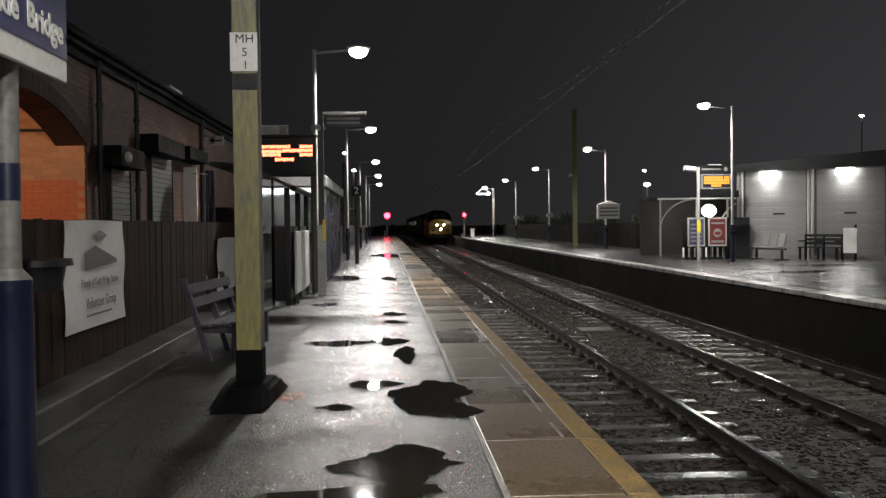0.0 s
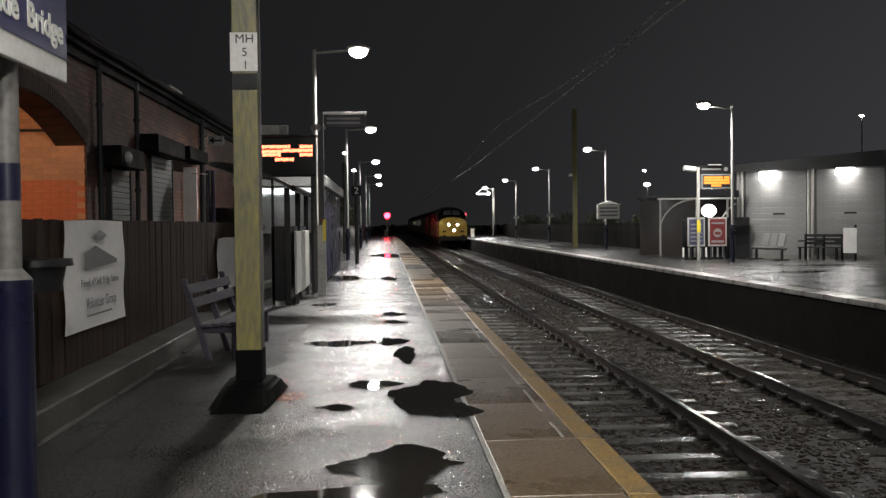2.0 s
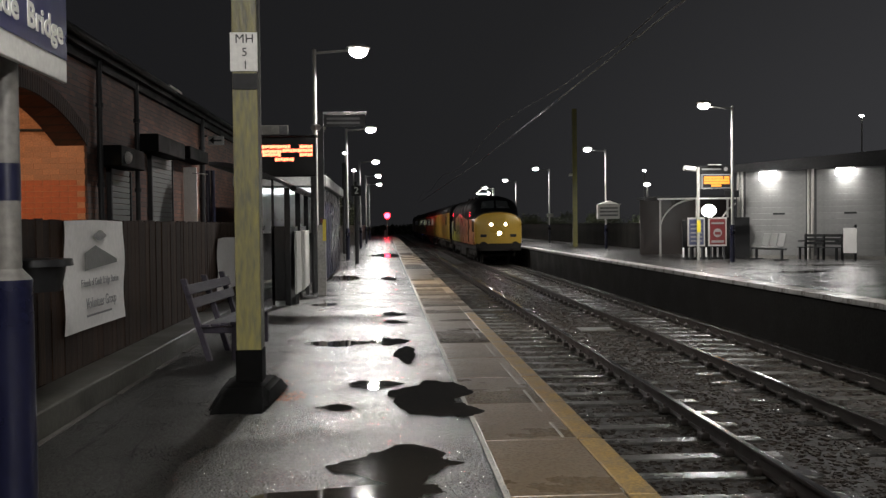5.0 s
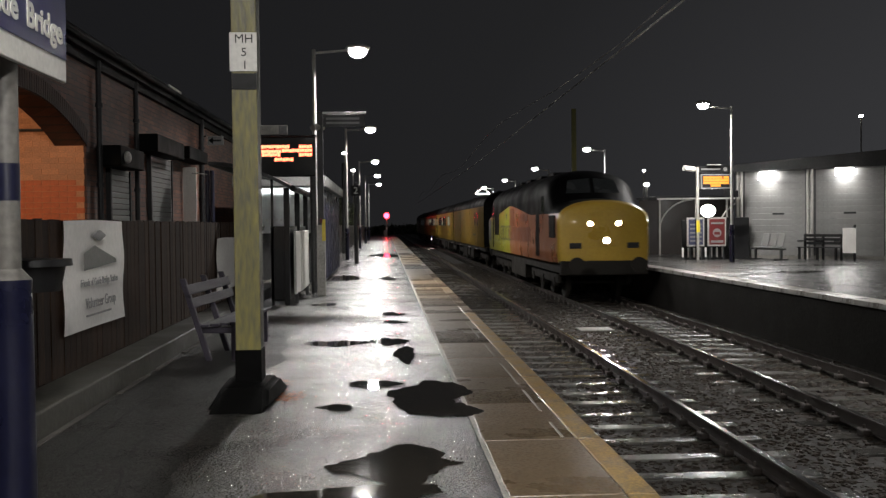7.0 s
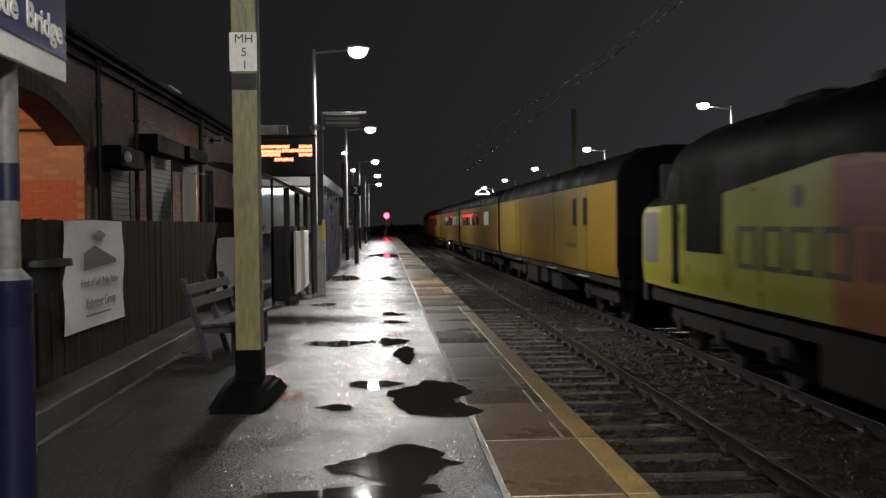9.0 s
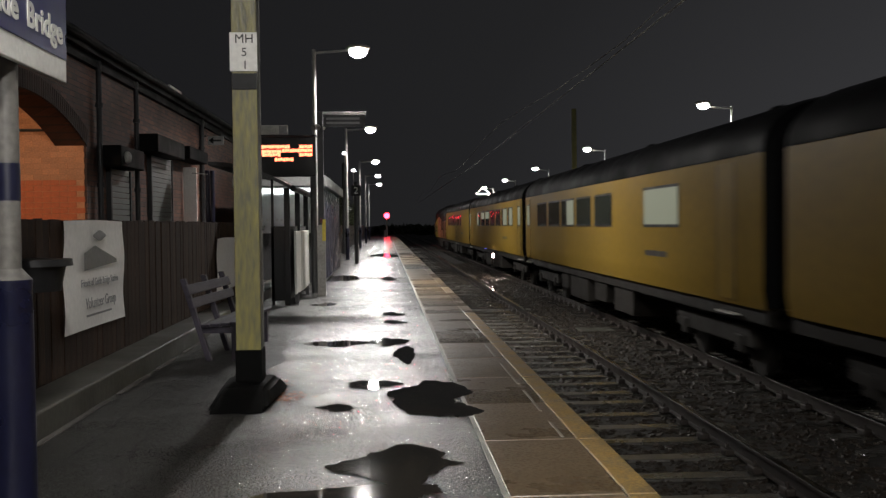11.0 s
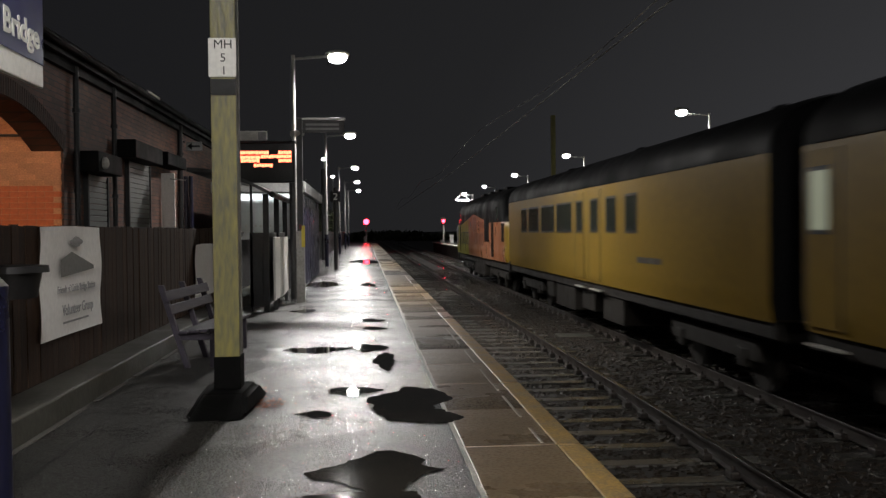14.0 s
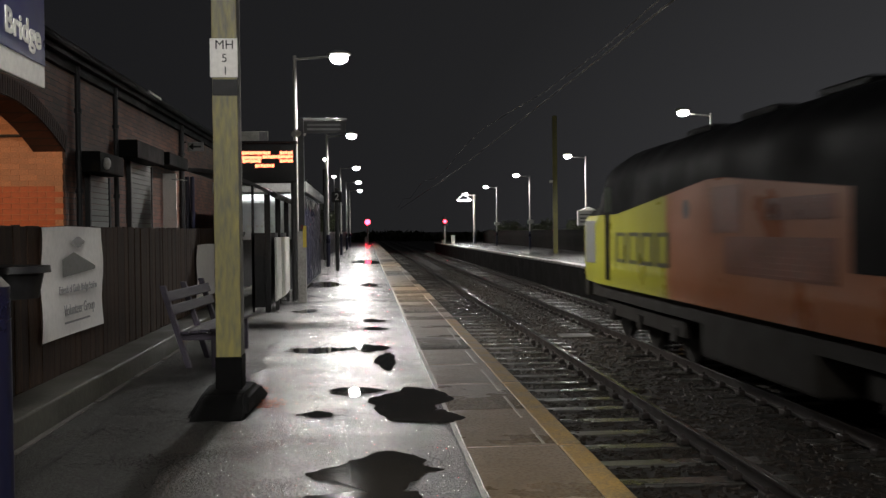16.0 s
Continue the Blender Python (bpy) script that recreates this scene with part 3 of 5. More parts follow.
# worn dashes inside the yellow edge
for a, b in ((5.9, 6.35), (6.75, 7.6), (7.9, 9.1), (9.6, 10.6), (11.2, 13.0)):
    part("worn_dash", bx(1.045, a, 0.006, 1.062, b, 0.011), "white_line", plat, "worn white dash")

# ---- fence, kerbside ----
fence = thing("board_fence", "dark brown vertical board fence behind the kerb", "fence")
part("rail", bx(-2.55, 3.2, 1.08, -2.49, 16.4, 1.16), "fence", fence)
part("rail", bx(-2.55, 3.2, 0.40, -2.49, 16.4, 0.48), "fence", fence)
board_mesh = mesh_of("board", bx(0, 0, 0, 0.022, 0.138, 1.19, bevel=0.004), "fence")
i = 0
y = 3.2
while y < 16.3:
    ob = new("board", board_mesh)
    ob.parent = fence
    ob.matrix_basis = pose(-2.49 + random.uniform(0, 0.012), y, 0.18 + random.uniform(-0.008, 0.008), 0, 0, random.uniform(-1, 1))
    y += 0.145


def wavy_sheet(y0, y1, z0, z1, seed):
    """A hanging sheet that faces the track, with slack folds."""
    bm = bmesh.new()
    nu, nv = 24, 20
    grid = []
    for layer in (0.0, -0.003):
        rows = []
        for j in range(nv + 1):
            row = []
            for i in range(nu + 1):
                u, v = i / nu, j / nv
                x = 0.012 * math.sin(6 * u + seed) * (1 - v) + 0.008 * math.sin(9 * v + 4 * u + seed) + layer
                row.append(bm.verts.new((x, y0 + (y1 - y0) * u, z1 + (z0 - z1) * v + 0.01 * math.sin(3.1 * u) * (1 - v))))
            rows.append(row)
        grid.append(rows)
    for rows, flip in ((grid[0], False), (grid[1], True)):
        for j in range(nv):
            for i in range(nu):
                q = [rows[j][i], rows[j + 1][i], rows[j + 1][i + 1], rows[j][i + 1]]
                bm.faces.new(q[::-1] if flip else q)
    return bm


banner = thing("banner", "creased white volunteer group banner hung on the fence", "banner", pose(-2.435, 0, 0))
part("sheet", wavy_sheet(7.62, 9.33, 0.48, 1.36, 0.5), "vinyl", banner, smooth=True)


def on_track_face(x, y, z):
    return pose(x, y, z, 90, 0, 90)


text("lettering", "Friends of Guide Bridge Station", 0.085, "grey_print", banner, on_track_face(0.03, 8.48, 0.86))
text("lettering", "Volunteer Group", 0.125, "grey_print", banner, on_track_face(0.03, 8.5, 0.69))
part("badge", ball(ball(bmesh.new(), (0.024, 8.5, 1.24), 0.05, 0.1, 2.6, 0.9), (0.024, 8.5, 1.24), 0.08, 0.08, 2.4, 0.35), "grey_print", banner, "grey printed badge")
pic = bmesh.new()
pv = [pic.verts.new((0.026, yy, zz)) for yy, zz in ((8.05, 0.96), (9.0, 1.0), (9.0, 1.03), (8.35, 1.16), (8.05, 1.10))]
pic.faces.new(pv)
part("picture", pic, "shutter", banner, "faint grey printed picture")
part("small_print", bx(0.022, 8.1, 0.585, 0.03, 8.8, 0.60), "grey_print", banner)
banner2 = thing("banner", "small white banner at the end of the fence", "banner", pose(-2.435, 0, 0))
part("sheet", wavy_sheet(14.4, 16.1, 0.35, 1.13, 2.0), "vinyl", banner2, smooth=True)

bench = thing("bench", "faded purple slatted timber bench facing the track", "bench", pose(-1.73, 9.6, 0, 0, 0, -4))
LEAN = 0.31          # the back legs and the back slope away from the track
for z in (0.695, 0.565):
    sl_ = part("back_slat", bx(-0.016, 0, -0.05, 0.016, 1.75, 0.05, bevel=0.008), "bench", bench)
    sl_.matrix_basis = pose(0.03 - LEAN * z, 0, z, 0, -17, 0)
for k in range(4):
    part("seat_slat", bx(-0.06 + k * 0.095, 0, 0.335 + 0.008 * k, 0.02 + k * 0.095, 1.75, 0.362 + 0.008 * k, bevel=0.006), "bench", bench)
for yy in (0.10, 0.88, 1.65):
    lb = bmesh.new()
    box(lb, -0.028, yy - 0.03, 0.0, 0.028, yy + 0.03, 0.80, bevel=0.006)
    for v in lb.verts:
        v.co.x -= LEAN * v.co.z
    part("rear_leg", lb, "bench", bench)
    part("front_leg", bx(0.22, yy - 0.03, 0.0, 0.275, yy + 0.03, 0.36, bevel=0.006), "bench", bench)
    part("seat_rail", bx(-0.11, yy - 0.025, 0.27, 0.25, yy + 0.025, 0.333, bevel=0.005), "bench", bench)

litter = thing("litter_bin", "black round hanging litter bin by the sign post", "litter bin", pose(-2.12, 6.0, 0))
part("bowl", rod(bmesh.new(), (0, 0, 0.93), (0, 0, 1.08), 0.18, 0.21, seg=24), "black", litter, smooth=True)
part("rim", rod(bmesh.new(), (0, 0, 1.08), (0, 0, 1.12), 0.25, 0.245, seg=24), "black", litter, smooth=True)
part("pole", rd((-0.15, -0.1, 0), (-0.15, -0.1, 0.9), 0.04), "black", litter)

# ---- mast with its plates ----
mast = thing("catenary_mast", "weathered steel mast with yellow lichen on a concrete base", "mast", pose(-1.045, 7.62, 0))
part("front_flange", bx(-0.093, -0.10, 0.1, 0.093, -0.08, 9.0, bevel=0.004), "mast", mast)
part("web", bx(-0.015, -0.08, 0.1, 0.015, 0.10, 9.0), "mast_side", mast)
part("rear_flange", bx(-0.093, 0.10, 0.1, 0.093, 0.12, 9.0, bevel=0.004), "mast_side", mast)
part("side_plate", bx(0.078, -0.078, 0.1, 0.088, 0.098, 9.0), "mast_side", mast, "grey weathered side")
part("black_band", bx(-0.099, -0.107, 0.08, 0.099, 0.127, 0.37, bevel=0.004), "bitumen", mast, "black painted foot")
base = bmesh.new()
lo = [base.verts.new(p) for p in ((-0.22, -0.78, 0), (0.20, -0.74, 0), (0.27, 0.34, 0), (-0.26, 0.34, 0))]
hi = [base.verts.new(p) for p in ((-0.17, -0.34, 0.13), (0.16, -0.32, 0.12), (0.19, 0.22, 0.13), (-0.18, 0.22, 0.14))]
base.faces.new(hi), base.faces.new(lo[::-1])
for k in range(4):
    base.faces.new((lo[k], lo[(k + 1) % 4], hi[(k + 1) % 4], hi[k]))
bmesh.ops.bevel(base, geom=base.edges[:], offset=0.03, segments=3, affect="EDGES")
bmesh.ops.subdivide_edges(base, edges=base.edges[:], cuts=3, use_grid_fill=True)
for v in base.verts:
    if v.co.z > 0.02:
        v.co += Vector((0.010, 0.010, 0.012)) * noise.noise(v.co * 9)
part("base", base, "bitumen", mast, "near-black concrete base", smooth=True)
plate = part("number_plate", bx(-0.105, -0.112, 2.465, 0.10, -0.104, 2.755, bevel=0.003), "white", mast, "white mast number plate with black characters")
for words, z, s in (("MH", 2.705, 0.095), ("5", 2.605, 0.09), ("1", 2.51, 0.09)):
    text("lettering", words, s, "black", plate, pose(0.0, -0.114, z, 90, 0, 0), depth=0.001, bold=0.0)
part("black_plate", bx(-0.09, -0.11, 2.33, 0.095, -0.102, 2.45), "black", mast, "small black plate")

# ---- station name sign ----
sign = thing("station_sign", "blue and white station name sign on two posts", "sign", pose(-1.72, 4.62, 0))
for yy in (0.0, -1.7):
    part("post", rd((0, yy, 1.1), (0, yy, 2.75), 0.055, seg=20), "mast_side", sign, "grey weathered post", smooth=True)
    part("foot", rd((0, yy, 0), (0, yy, 1.07), 0.105, 0.10, seg=20), "blue", sign, "navy blue post foot", smooth=True)
    part("band", rd((0, yy, 1.43), (0, yy, 1.60), 0.057, seg=20), "blue", sign, "dark band", smooth=True)
    part("collar", rod(bmesh.new(), (0, yy, 1.07), (0, yy, 1.12), 0.10, 0.055, seg=20), "mast_side", sign, smooth=True)
board = part("board", bx(0.06, -2.4, 2.05, 0.085, 0.61, 2.72, bevel=0.006), "white", sign, "white sign board")
part("blue_panel", bx(0.085, -2.39, 2.165, 0.09, 0.60, 2.71), "sign_blue", board, "navy panel with white lettering")
text("lettering", "Guide Bridge", 0.165, "white", sign, pose(0.093, 0.53, 2.285, 90, 0, 90), align="RIGHT", squeeze=1.18, bold=0.004, space=0.62)

# ---- lamps ----


def lamp_post(name, x, y, side, group):
    t = thing(name, "tall pale lamp post with a bright white lantern", "lamp post", pose(x, y, 0), group)
    part("foot", rd((0, 0, 0), (0, 0, 1.2), 0.075, seg=16), "blue", t, "navy painted foot", smooth=True)
    part("pole", rd((0, 0, 1.2), (0, 0, 4.98), 0.05, 0.04, seg=14), "cream", t, smooth=True)
    part("arm", rd((0, 0, 4.9), (side * 0.75, 0, 4.96), 0.025, seg=10), "cream", t, smooth=True)
    up = 0.0 if side > 0 else 0.07
    h = part("lantern", ball(bmesh.new(), (side * 0.92, 0, 5.01 + up), 0.2, 1.3, 0.7, 0.40), "cream", t, smooth=True)
    # plate added beside the lens to keep its light off the building
    if side > 0:
        part("cutoff_skirt", bx(side * 0.92 - side * 0.205 - 0.004, -0.17, 4.79, side * 0.92 - side * 0.205 + 0.004, 0.17, 4.99), "skirt", h, "thin black plate added to keep lamplight off the building")
    part("lens", ball(bmesh.new(), (side * 0.92, 0, 4.93 + up), 0.17, 1.1, 0.9, 0.72), "lamp_glow" if side > 0 else "lamp_glow_far", h, "glowing white lens", smooth=True)
    return t


left = lamp_post("lamp_post", *LEFT_LAMPS[0], 1, "platform lamps")
for x, y in LEFT_LAMPS[1:]:
    copy_thing(left, pose(x, y, 0))
# unseen post, added to carry the lamp above the camera
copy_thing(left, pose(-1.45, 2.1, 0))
right = lamp_post("lamp_post", *RIGHT_LAMPS[0], -1, "far platform lamps")
# the last two carry the added lamps and stay out of view
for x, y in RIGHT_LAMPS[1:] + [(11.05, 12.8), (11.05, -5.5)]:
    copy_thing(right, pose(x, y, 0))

# unseen post and housing, added to carry the fill light
fl = thing("floodlight_post", "added unseen post carrying a fill light behind the camera", "lamp post", pose(0.95, -3.75, 0))
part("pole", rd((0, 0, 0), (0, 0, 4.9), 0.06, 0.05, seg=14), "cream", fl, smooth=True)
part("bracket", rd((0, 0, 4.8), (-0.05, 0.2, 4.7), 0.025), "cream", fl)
part("housing", bx(-0.25, 0.02, 4.62, 0.15, 0.2, 4.86, bevel=0.02), "dark_grey", fl, "dark housing of the added fill light")

# ---- near side: station building ----


def arch_wall(x0, x1, y0, y1, z0, z1, a0, a1, spring, crown):
    """A wall along y with one segmental-arched opening from a0 to a1, cut through it."""
    bm = bmesh.new()
    n = 20
    arc = [(a0 + (a1 - a0) * i / n, spring + (crown - spring) * (1 - (2 * i / n - 1) ** 2)) for i in range(n + 1)]
    strips = [((y0, z0), (a0, z0), (a0, z1), (y0, z1)), ((a1, z0), (y1, z0), (y1, z1), (a1, z1))]
    strips += [((p[0], p[1]), (q[0], q[1]), (q[0], z1), (p[0], z1)) for p, q in zip(arc, arc[1:])]
    for x, flip in ((x1, False), (x0, True)):
        for s in strips:
            vs = [bm.verts.new((x, y, z)) for y, z in s]
            bm.faces.new(vs[::-1] if flip else vs)
    for p, q in list(zip(arc, arc[1:])) + [((a0, z0), arc[0]), (arc[-1], (a1, z0))]:
        bm.faces.new([bm.verts.new((x, y, z)) for x, (y, z) in ((x0, p), (x0, q), (x1, q), (x1, p))])
    for p, q in (((y0, z0), (y0, z1)), ((y1, z0), (y1, z1)), ((y0, z1), (y1, z1))):
        bm.faces.new([bm.verts.new((x, y, z)) for x, (y, z) in ((x0, p), (x0, q), (x1, q), (x1, p))])
    bmesh.ops.remove_doubles(bm, verts=bm.verts, dist=0.001)
    return bm


wall = structure("building_wall", arch_wall(-4.4, -4.0, 3.0, 26.5, 0.1, 3.72, 9.0, 13.55, 2.40, 2.86), "wall_brick", "old red brick station building wall with an arched entrance", "building")
# arch ring of header bricks
vm = mesh_of("arch_brick", bx(-0.01, -0.034, 0, 0.02, 0.034, 0.22, bevel=0.004), "dark_brick")
for i in range(62):
    u = (i + 0.5) / 62
    y = 9.0 + 4.55 * u
    z = 2.40 + 0.46 * (1 - (2 * u - 1) ** 2)
    slope = math.atan2(-0.46 * 2 * (2 * u - 1) * 2, 4.55)
    ob = new("arch_brick", vm)
    ob.parent = wall
    ob.matrix_basis = Matrix.Translation((-4.0, y, z + 0.004)) @ Matrix.Rotation(slope, 4, "X")
# passage inside the arch: its end wall faces the way of the platform
passage = structure("passage_wall", bx(-8.0, 13.53, 0.1, -4.03, 13.85, 3.66), "tan_brick", "orange-lit brick wall inside the arched entrance", "wall")
bm_ = mesh_of("brick", bx(0, -0.008, 0, 0.220, 0, 0.070, bevel=0.003), "orange_paint")
bm_u = mesh_of("brick", bx(0, -0.008, 0, 0.220, 0, 0.070, bevel=0.003), "tan_brick")
for r in range(24):
    z = 1.13 + r * 0.075
    for c in range(12):
        x = -6.6 + c * 0.225 + (0.1125 if r % 2 else 0)
        if x + 0.215 < -4.0:
            ob = new("brick", bm_ if z < 1.93 else bm_u)
            ob.parent = passage
            ob.matrix_basis = pose(x, 13.53 + random.uniform(0, 0.003), z)
part("lower_coat", bx(-6.6, 13.51, 0.1, -4.03, 13.526, 1.13), "orange_paint", passage, "orange painted lower wall")
structure("passage_back", bx(-8.2, 3.0, 0.1, -8.0, 13.85, 3.7), "wall_brick", "brick back wall of the passage", "wall")
structure("passage_floor", bx(-8.0, 3.0, 0.1, -4.4, 13.6, 0.14), "concrete", "concrete passage floor", "floor")
structure("passage_ceiling", bx(-8.0, 3.0, 3.68, -4.4, 13.85, 3.715), "white", "pale passage ceiling", "ceiling")
structure("passage_end", bx(-8.0, 3.0, 0.14, -4.4, 3.2, 3.68), "wall_brick", "brick wall closing the passage", "wall")
pl = thing("passage_lamp", "warm orange bulkhead lamp inside the entrance", "lamp", pose(-5.9, 9.5, 3.45))
part("housing", bx(-0.2, -0.1, 0.12, 0.2, 0.1, 0.23, bevel=0.02), "black", pl)
part("lens", bx(-0.16, -0.08, 0.03, 0.16, 0.08, 0.12, bevel=0.02), "sodium_glow", pl, "glowing orange lens")
lamp_light(-5.9, 9.5, 3.40, 50, 0.2, colour=(1.0, 0.66, 0.40), aimed=(-5.7, 13.6, 1.0))
pipe = thing("conduit", "thin dark cable conduit across the entrance", "conduit")
part("run", rd((-6.6, 13.50, 2.62), (-4.42, 13.50, 2.62), 0.018, seg=8), "dark_grey", pipe)

roof = structure("building_roof", bx(-9, 2.6, 3.72, -3.86, 26.9, 3.80), "roof", "dark slate roof and eaves of the station building", "roof")
rs = bmesh.new()
v = [rs.verts.new(p) for p in ((-3.86, 2.6, 3.80), (-3.86, 26.9, 3.80), (-6.4, 26.9, 4.9), (-6.4, 2.6, 4.9))]
rs.faces.new(v)
rs.faces.new([rs.verts.new(p) for p in ((-6.4, 2.6, 4.9), (-6.4, 26.9, 4.9), (-9, 26.9, 3.80), (-9, 2.6, 3.80))])
part("slates", rs, "roof", roof)
part("gutter", rd((-3.80, 2.6, 3.74), (-3.80, 26.9, 3.74), 0.06, seg=10), "bitumen", roof, "black gutter")
part("fascia", bx(-4.0, 3.0, 3.5, -3.93, 26.5, 3.70), "bitumen", roof, "dark painted fascia")
part("eave_board", bx(-3.93, 3.0, 3.62, -3.84, 26.5, 3.70), "bitumen", roof, "dark eaves board")
# short pale strip laid along the gutter edge
part("gutter_lip", bx(-3.765, 17.6, 3.76, -3.735, 18.6, 3.80), "white_line", roof, "pale strip along part of the gutter edge")
for y, r in ((13.95, 0.04), (16.0, 0.04), (21.6, 0.055)):
    p = thing("downpipe", "black cast rainwater downpipe on the brick wall", "downpipe", None, "downpipes")
    part("pipe", rd((-3.93, y, 0.12), (-3.93, y, 3.7), r), "black", p, smooth=True)
    for z in (0.8, 1.9, 3.0):
        part("clamp", rd((-3.93, y, z - 0.03), (-3.93, y, z + 0.03), r + 0.015), "black", p)


def shutter_window(y0, y1, z1, by0, by1, bz0, bz1, prot):
    t = thing("shutter", "grey steel roller shutter pulled down under its black box", "shutter", None, "roller shutters")
    part("box", bx(-4.0, by0, bz0, -4.0 + prot, by1, bz1, bevel=0.015), "bitumen", t, "black shutter box")
    part("guide", bx(-4.0, y0 - 0.06, 0.9, -3.93, y0, bz0), "black", t)
    part("guide", bx(-4.0, y1, 0.9, -3.93, y1 + 0.06, bz0), "black", t)
    sm = mesh_of("slat", bx(-0.012, 0, 0, 0.012, y1 - y0, 0.078, bevel=0.008), "shutter")
    z = 0.9
    while z < bz0:
        ob = new("slat", sm)
        ob.parent = t
        ob.matrix_basis = pose(-3.965, y0, z, 0, 5, 0)
        z += 0.085
    return t


shutter_window(14.53, 15.57, 2.3, 14.02, 15.35, 2.17, 2.46, 0.34)
shutter_window(17.0, 18.6, 2.6, 16.2, 18.3, 2.53, 2.82, 0.36)
sb = thing("shutter_box", "black shutter box above the doorway", "shutter box")
part("box", bx(-4.0, 18.9, 2.60, -3.66, 20.8, 2.84, bevel=0.015), "bitumen", sb)
dl = thing("wall_lamp", "small unlit round wall lamp on the shutter box", "lamp", pose(-3.63, 14.25, 2.30))
part("dome", ball(bmesh.new(), (0, 0, 0), 0.07, 0.8, 1, 1.2), "cream", dl, smooth=True)
od = thing("door_leaf", "white door leaf standing open by the wall", "door", pose(-3.99, 19.75, 0.12))
part("leaf", bx(0.02, 0, 0, 0.28, 0.045, 2.36, bevel=0.006), "white", od)
part("stay", rd((0.2, -0.02, 2.25), (0.5, -0.02, 2.22), 0.012, seg=8), "cream", od)
for x in (-3.60, -3.50):
    p = thing("drain_pipe", "dark blue painted standing pipe", "pipe", None, "drain pipes")
    part("pipe", rd((x, 20.35, 0.12), (x, 20.35, 2.45), 0.045), "blue", p, smooth=True)
ar = thing("arrow_sign", "small pale sign with a black arrow under the eaves", "sign", pose(-3.7, 22.0, 3.2))
part("panel", bx(-0.17, 0, -0.1, 0.17, 0.03, 0.1, bevel=0.01), "shutter", ar)
part("arrow_shaft", bx(-0.08, -0.004, -0.02, 0.12, 0.0, 0.02), "black", ar)
ah = bmesh.new()
ah.faces.new([ah.verts.new(p) for p in ((-0.15, -0.004, 0), (-0.05, -0.004, -0.08), (-0.05, -0.004, 0.08))])
bmesh.ops.solidify(ah, geom=ah.faces[:], thickness=0.003)
part("arrow_head", ah, "black", ar)
part("bracket", rd((-0.32, 0.015, 0.1), (-0.2, 0.015, 0.1), 0.015), "black", ar)

# ---- waiting shelter behind the mast ----
sh = thing("waiting_shelter", "small dark framed platform shelter with a curved roof", "shelter")
rf = bmesh.new()
prev = None
for i in range(11):
    u = i / 10
    x, z = -2.85 + 1.35 * u, 2.36 - 0.42 * u ** 2
    cur = [rf.verts.new((x, 16.2, z)), rf.verts.new((x, 20.4, z)), rf.verts.new((x, 20.4, z - 0.06)), rf.verts.new((x, 16.2, z - 0.06))]
    if prev:
        for k in range(4):
            rf.faces.new((prev[k], cur[k], cur[(k + 1) % 4], prev[(k + 1) % 4]))
    else:
        rf.faces.new(cur)
    prev = cur
rf.faces.new(prev[::-1])
bmesh.ops.recalc_face_normals(rf, faces=rf.faces)
part("roof", rf, "dark_grey", sh, "dark curved roof")
part("gutter", rd((-1.5, 16.2, 1.92), (-1.5, 20.4, 1.92), 0.05), "black", sh)
for y in (16.35, 18.3, 20.2):
    part("post", bx(-1.66, y - 0.045, 0, -1.57, y + 0.045, 1.93, bevel=0.006), "black", sh, "black steel post")
for a, b in ((16.45, 18.2), (18.4, 20.1)):
    part("lower_panel", bx(-1.65, a, 0.08, -1.61, b, 1.30, bevel=0.006), "black", sh, "black lower panel")
part("end_panel", bx(-1.88, 16.33, 0.08, -1.66, 16.37, 1.30, bevel=0.006), "black", sh, "black end panel")
part("mullion", bx(-1.87, 16.33, 0, -1.83, 16.37, 2.08), "black", sh)
for x in (-2.4, -2.12):
    part("end_board", bx(x - 0.08, 16.33, 0.08, x + 0.10, 16.37, 1.34), "black", sh)
bo = thing("notice_board", "leaning white folded plastic panel beside the shelter", "panel", pose(-1.5, 16.5, 0.0))
for k in range(3):
    part("leaf", bx(-0.02 + 0.012 * (k % 2), k * 0.92, 0.17, 0.02 + 0.012 * (k % 2), k * 0.92 + 0.9, 1.22, bevel=0.008), "white", bo)
for yy in (0.2, 2.4):
    part("foot", bx(-0.03, yy, 0.0, 0.03, yy + 0.06, 0.2), "dark_grey", bo)

# ---- blue kiosk ----
ki = thing("platform_kiosk", "dark blue platform shelter with white fascia and lit glazed end", "shelter")
part("roof", bx(-3.3, 21.6, 2.16, -1.28, 30.2, 2.40, bevel=0.02), "shutter", ki, "white roof fascia")
part("side", bx(-1.46, 22.05, 0.05, -1.40, 30.0, 2.16, bevel=0.006), "blue", ki, "dark blue corrugated side")
for i in range(26):
    part("rib", bx(-1.40, 22.15 + i * 0.3, 0.08, -1.375, 22.25 + i * 0.3, 2.14), "blue", ki)
part("back", bx(-3.2, 22.05, 0.05, -3.14, 30.0, 2.16), "white", ki, "white inner wall")
part("far_end", bx(-3.14, 29.9, 0.05, -1.46, 30.0, 2.16), "white", ki, "white inner wall")
part("end_panel", bx(-3.14, 22.05, 0.05, -1.46, 22.1, 1.15), "dark_grey", ki)
part("glazing", bx(-3.14, 22.05, 1.15, -1.46, 22.08, 2.16), "frosted", ki, "frosted glass with a dotted band")
for i in range(14):
    part("dot", bx(-2.95 + i * 0.105, 22.035, 1.42, -2.90 + i * 0.105, 22.05, 1.47), "white", ki)
part("tube", bx(-2.9, 22.5, 2.06, -1.6, 22.62, 2.12), "tube_glow", ki, "bright strip light")
lamp_light(-2.2, 23.2, 2.05, 40, 0.6)

